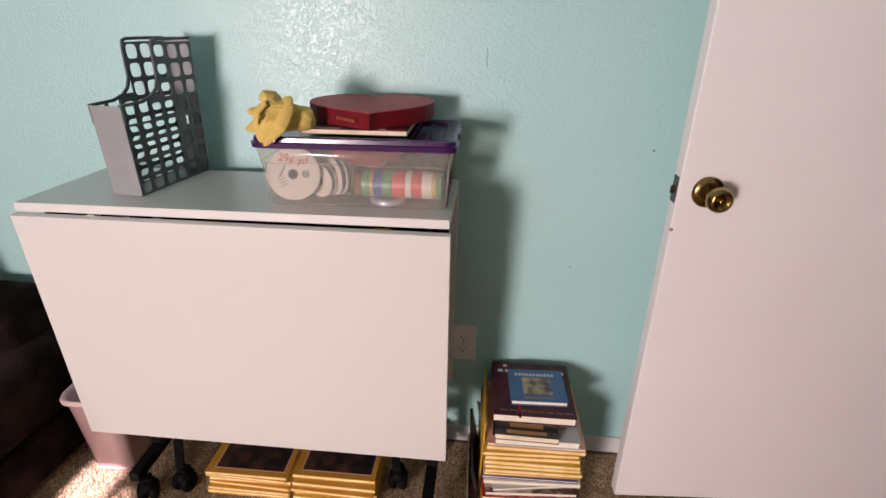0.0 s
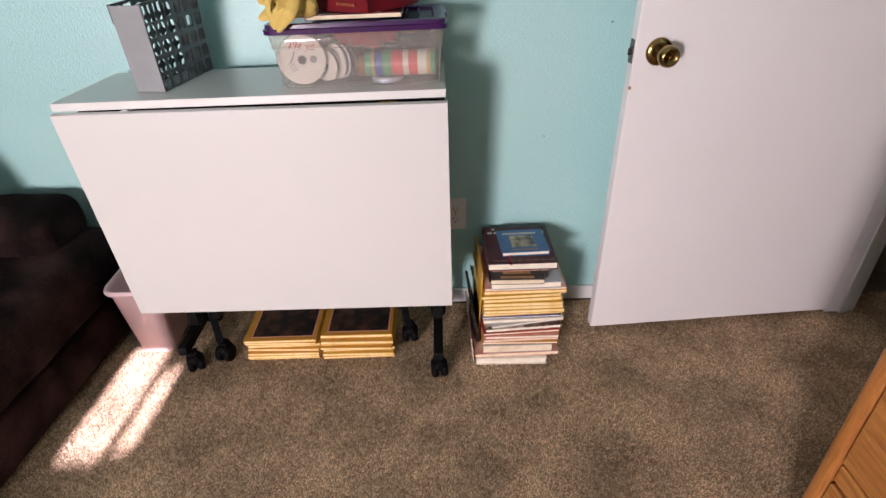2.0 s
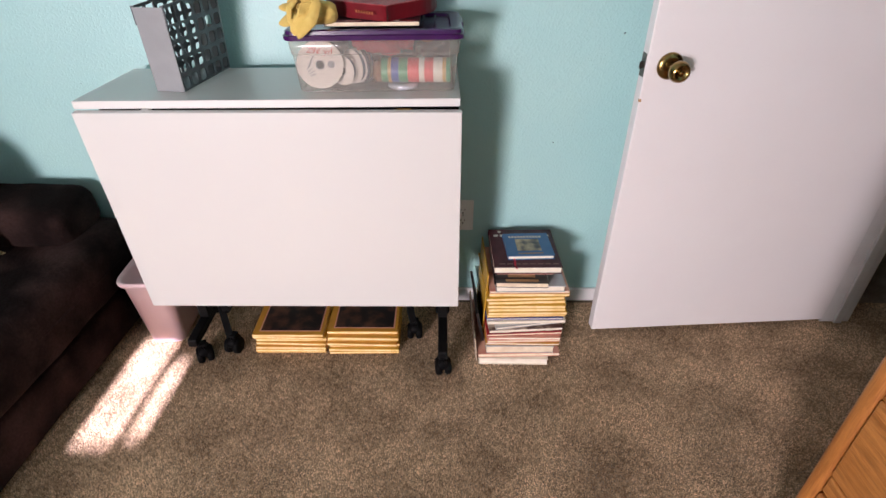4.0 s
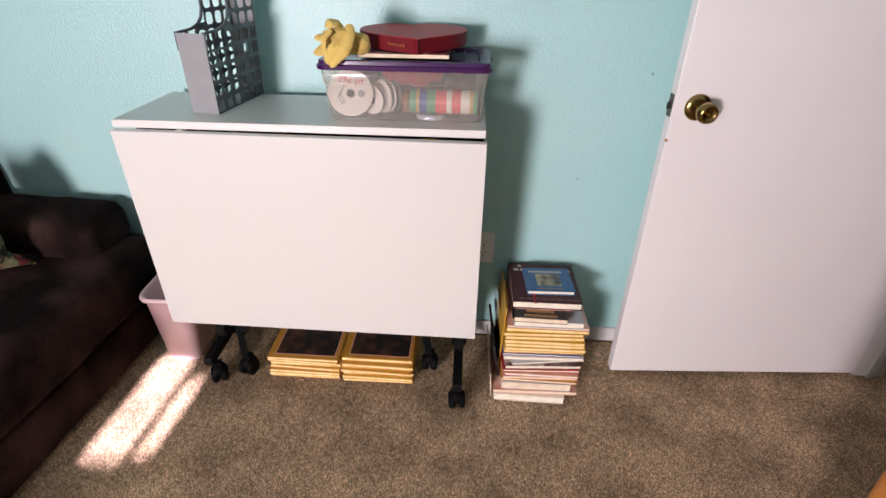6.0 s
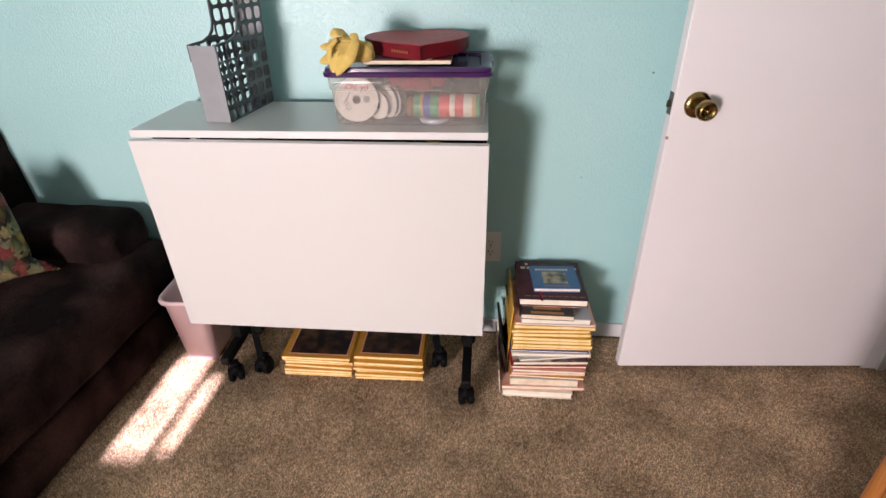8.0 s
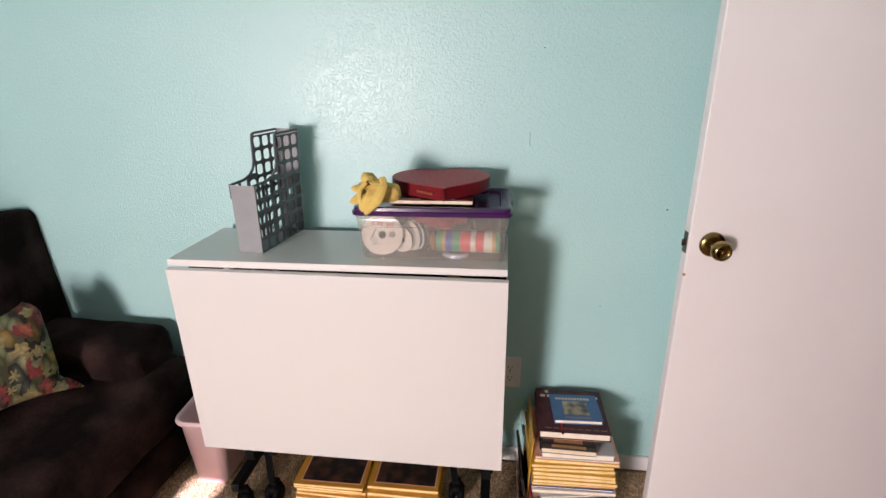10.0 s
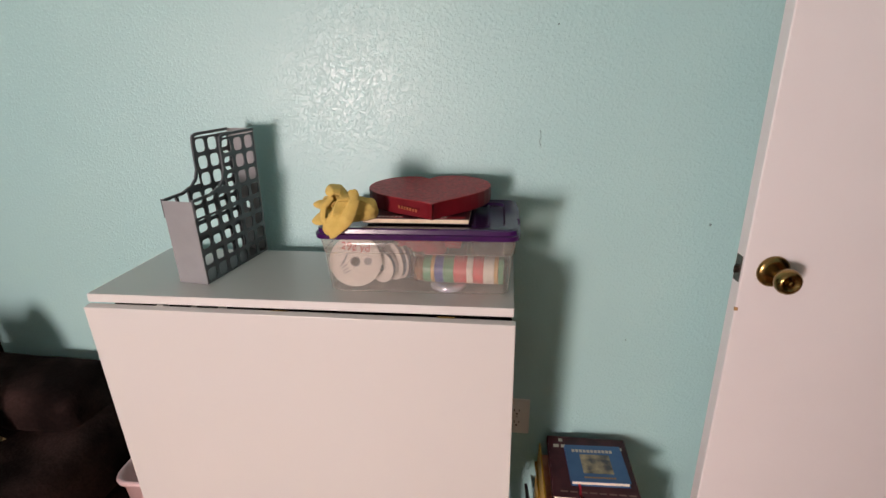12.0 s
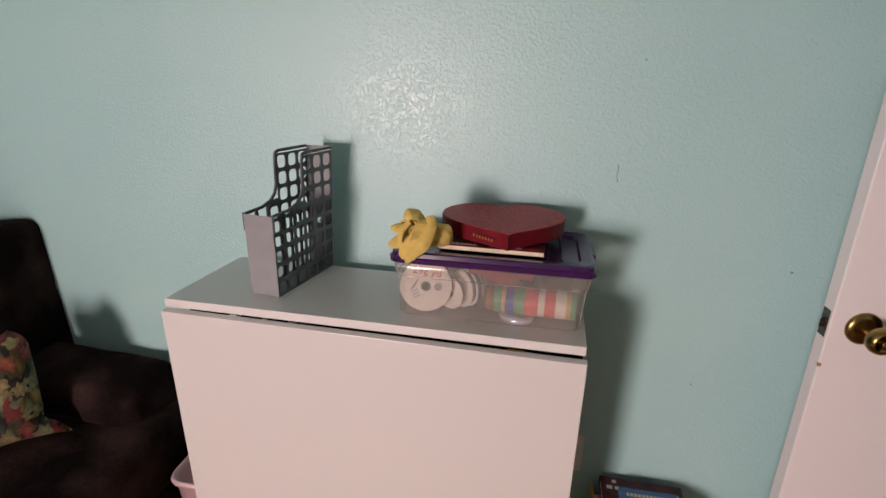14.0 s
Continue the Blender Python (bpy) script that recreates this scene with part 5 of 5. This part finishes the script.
# the mixed stack by the wall, from the carpet up: x, y, turn, width, depth, height, cover, pages, soft, label
STACK = (
    (0.126, 1.042, -1.0, 0.222, 0.285, 0.019, M_WHITEPAGES, M_WHITEPAGES, False, "thick white softcover book at the bottom of the stack"),
    (0.124, 1.046, 1.5, 0.262, 0.280, 0.010, M_PINKCOVER, M_PAGES, True, "salmon-edged softcover book in the stack"),
    (0.143, 1.052, 0.5, 0.216, 0.270, 0.021, M_GREYCOVER, M_PAGES, True, "cream-paged paperback book in the stack"),
    (0.140, 1.060, -1.0, 0.235, 0.275, 0.006, M_AMBER, M_WHITEPAGES, True, "thin orange magazine in the stack"),
    (0.146, 1.058, 2.0, 0.232, 0.275, 0.008, M_PINKCOVER, M_PAGES, True, "salmon magazine in the stack"),
    (0.150, 1.062, 0.0, 0.228, 0.270, 0.007, M_PINKCOVER, M_WHITEPAGES, True, "salmon magazine in the stack"),
    (0.145, 1.066, 3.0, 0.238, 0.270, 0.007, M_REDCOVER, M_PAGES, True, "thin red magazine in the stack"),
    (0.152, 1.070, 4.0, 0.236, 0.262, 0.009, M_COLLAGE, M_WHITEPAGES, True, "printed colour magazine in the stack"),
    (0.172, 1.074, 9.0, 0.214, 0.255, 0.006, M_GREYCOVER, M_WHITEPAGES, True, "pale grey magazine lying askew in the stack"),
    (0.146, 1.090, 2.0, 0.250, 0.250, 0.008, M_WHITEPAGES, M_WHITEPAGES, True, "white magazine in the stack"),
    (0.142, 1.098, 1.0, 0.246, 0.255, 0.005, M_BLUERIB, M_WHITEPAGES, True, "thin blue-edged magazine in the stack"),
    (0.145, 1.101, 2.1, 0.250, 0.258, 0.0097, M_YELLOW, M_GOLDEDGE, True, "yellow-spined magazine in the stack"),
    (0.147, 1.096, 1.0, 0.250, 0.258, 0.0095, M_YELLOW, M_GOLDEDGE, True, "yellow-spined magazine in the stack"),
    (0.147, 1.098, 1.0, 0.245, 0.258, 0.0093, M_YELLOW, M_GOLDEDGE, True, "yellow-spined magazine in the stack"),
    (0.144, 1.099, 0.2, 0.245, 0.258, 0.0100, M_YELLOW, M_GOLDEDGE, True, "yellow-spined magazine in the stack"),
    (0.146, 1.101, 2.1, 0.243, 0.258, 0.0094, M_YELLOW, M_GOLDEDGE, True, "yellow-spined magazine in the stack"),
    (0.140, 1.102, 2.4, 0.245, 0.258, 0.0086, M_YELLOW, M_GOLDEDGE, True, "yellow-spined magazine in the stack"),
    (0.148, 1.111, 0.5, 0.252, 0.258, 0.0093, M_YELLOW, M_GOLDEDGE, True, "yellow-spined magazine in the stack"),
    (0.150, 1.112, 0.5, 0.248, 0.252, 0.0070, M_PINKCOVER, M_PAGES, True, "salmon magazine with dark picture in the stack"),
    (0.168, 1.106, 1.0, 0.214, 0.235, 0.0170, M_GREYCOVER, M_WHITEPAGES, False, "grey and white book in the stack"),
    (0.166, 1.102, -1.0, 0.160, 0.225, 0.0130, M_BLACKCOVER, M_PAGES, True, "black wire-bound cookbook with tan panel in the stack"),
    (0.172, 1.146, 0.0, 0.176, 0.200, 0.0085, M_PINKCOVER, M_WHITEPAGES, True, "slim pale book in the stack"),
    (0.160, 1.132, 0.5, 0.210, 0.222, 0.0190, M_MAROON, M_WHITEPAGES, False, "maroon hardback book near the top of the stack"),
    (0.206, 1.170, 2.5, 0.146, 0.132, 0.0115, M_BLUE, M_WHITEPAGES, False, "small blue hardback book on top of the stack"),
)
z = 0.0
THICK = 1.31
for k, (x, y, turn, w, d, h, cover, pages, soft, lab) in enumerate(STACK):
    h *= THICK
    if k > 1:
        x += 0.006
    b = make_book("book", pose(x, y, z, 0, 0, turn), w, d, h, cover, pages, lab, "book", "books in the stack by the wall", soft)
    if "wire-bound" in lab:
        part("cover_panel", box(0.038, 0.122, 0.030, 0.130, h + 0.0002, h + 0.0005), M_TAN, b, "tan cover panel")
        part("title_bar", box(0.030, 0.130, 0.008, 0.020, h + 0.0002, h + 0.0005), M_TAN, b, "tan title bar")
        for i in range(20):
            part("wire_loop", lathe([(0.0045, -0.0006), (0.0058, -0.0006), (0.0058, 0.0006), (0.0045, 0.0006), (0.0045, -0.0006)], 10, pose(0.0, 0.010 + 0.0105 * i, h / 2, 90)), M_BLACK, b)
    if "maroon" in lab:
        part("cover_photo", box(0.055, 0.160, 0.040, 0.150, h + 0.0002, h + 0.0005), M_PHOTO, b, "dark cover picture")
        for i in range(8):
            part("title_bar", box(0.018 + 0.0235 * i, 0.036 + 0.0235 * i, 0.015, 0.020, h + 0.0002, h + 0.0005), M_DIMINK, b)
        for i in range(9):
            part("title_bar", box(0.014 + 0.021 * i, 0.029 + 0.021 * i, 0.176, 0.188, h + 0.0002, h + 0.0005), M_CREAMINK, b)
        part("title_bar", box(0.030, 0.040, 0.200, 0.212, h + 0.0002, h + 0.0005), M_CREAMINK, b)
    if "blue hardback" in lab:
        part("cover_photo", box(0.034, 0.110, 0.028, 0.096, h + 0.0002, h + 0.0005), M_PHOTOLIGHT, b, "hazy landscape cover picture")
        for i in range(11):
            part("title_bar", box(0.016 + 0.0098 * i, 0.0232 + 0.0098 * i, 0.104, 0.1145, h + 0.0002, h + 0.0005), M_CREAMINK, b)
        for i in range(12):
            part("title_bar", box(0.034 + 0.0066 * i, 0.039 + 0.0066 * i, 0.011, 0.0165, h + 0.0002, h + 0.0005), M_TAN, b)
        rb = bmesh.new()
        prev = None
        for i in range(9):
            yy, zz = (0.002 - 0.003 * i, 0.003 - 0.0002 * i) if i < 3 else (-0.004 - 0.002 * (i - 2), 0.0026 - 0.0009 * (i - 2))
            cur = (rb.verts.new((0.016 + 0.001 * math.sin(i), yy * 3.0, max(zz, 0.0006))), rb.verts.new((0.022 + 0.001 * math.sin(i), yy * 3.0, max(zz, 0.0006))))
            if prev:
                rb.faces.new((prev[0], cur[0], cur[1], prev[1]))
            prev = cur
        bmesh.ops.solidify(rb, geom=rb.faces[:], thickness=0.0006)
        part("bookmark_ribbon", rb, M_RIBBONRED, b, "red ribbon bookmark")
    z += h + 0.0004

# volumes that stand up against the stack's side
make_book("magazine", pose(0.1425, 1.128, 0.041, 0, -88, 1), 0.250, 0.225, 0.004, M_YELLOW, M_YELLOW, "yellow magazine standing against the stack", "magazine", "books in the stack by the wall", True)
make_book("book", pose(0.1460, 1.104, 0.041, 0, -101, 2), 0.122, 0.23, 0.008, M_BLACKCOVER, M_BLACKCOVER, "black softcover book leaning against the stack", "book", "books in the stack by the wall", True)
make_book("magazine", pose(0.1225, 1.052, 0.0, 0, -95, 1), 0.098, 0.25, 0.005, M_COLLAGE, M_PAGES, "printed magazine standing against the stack", "magazine", "books in the stack by the wall", True)
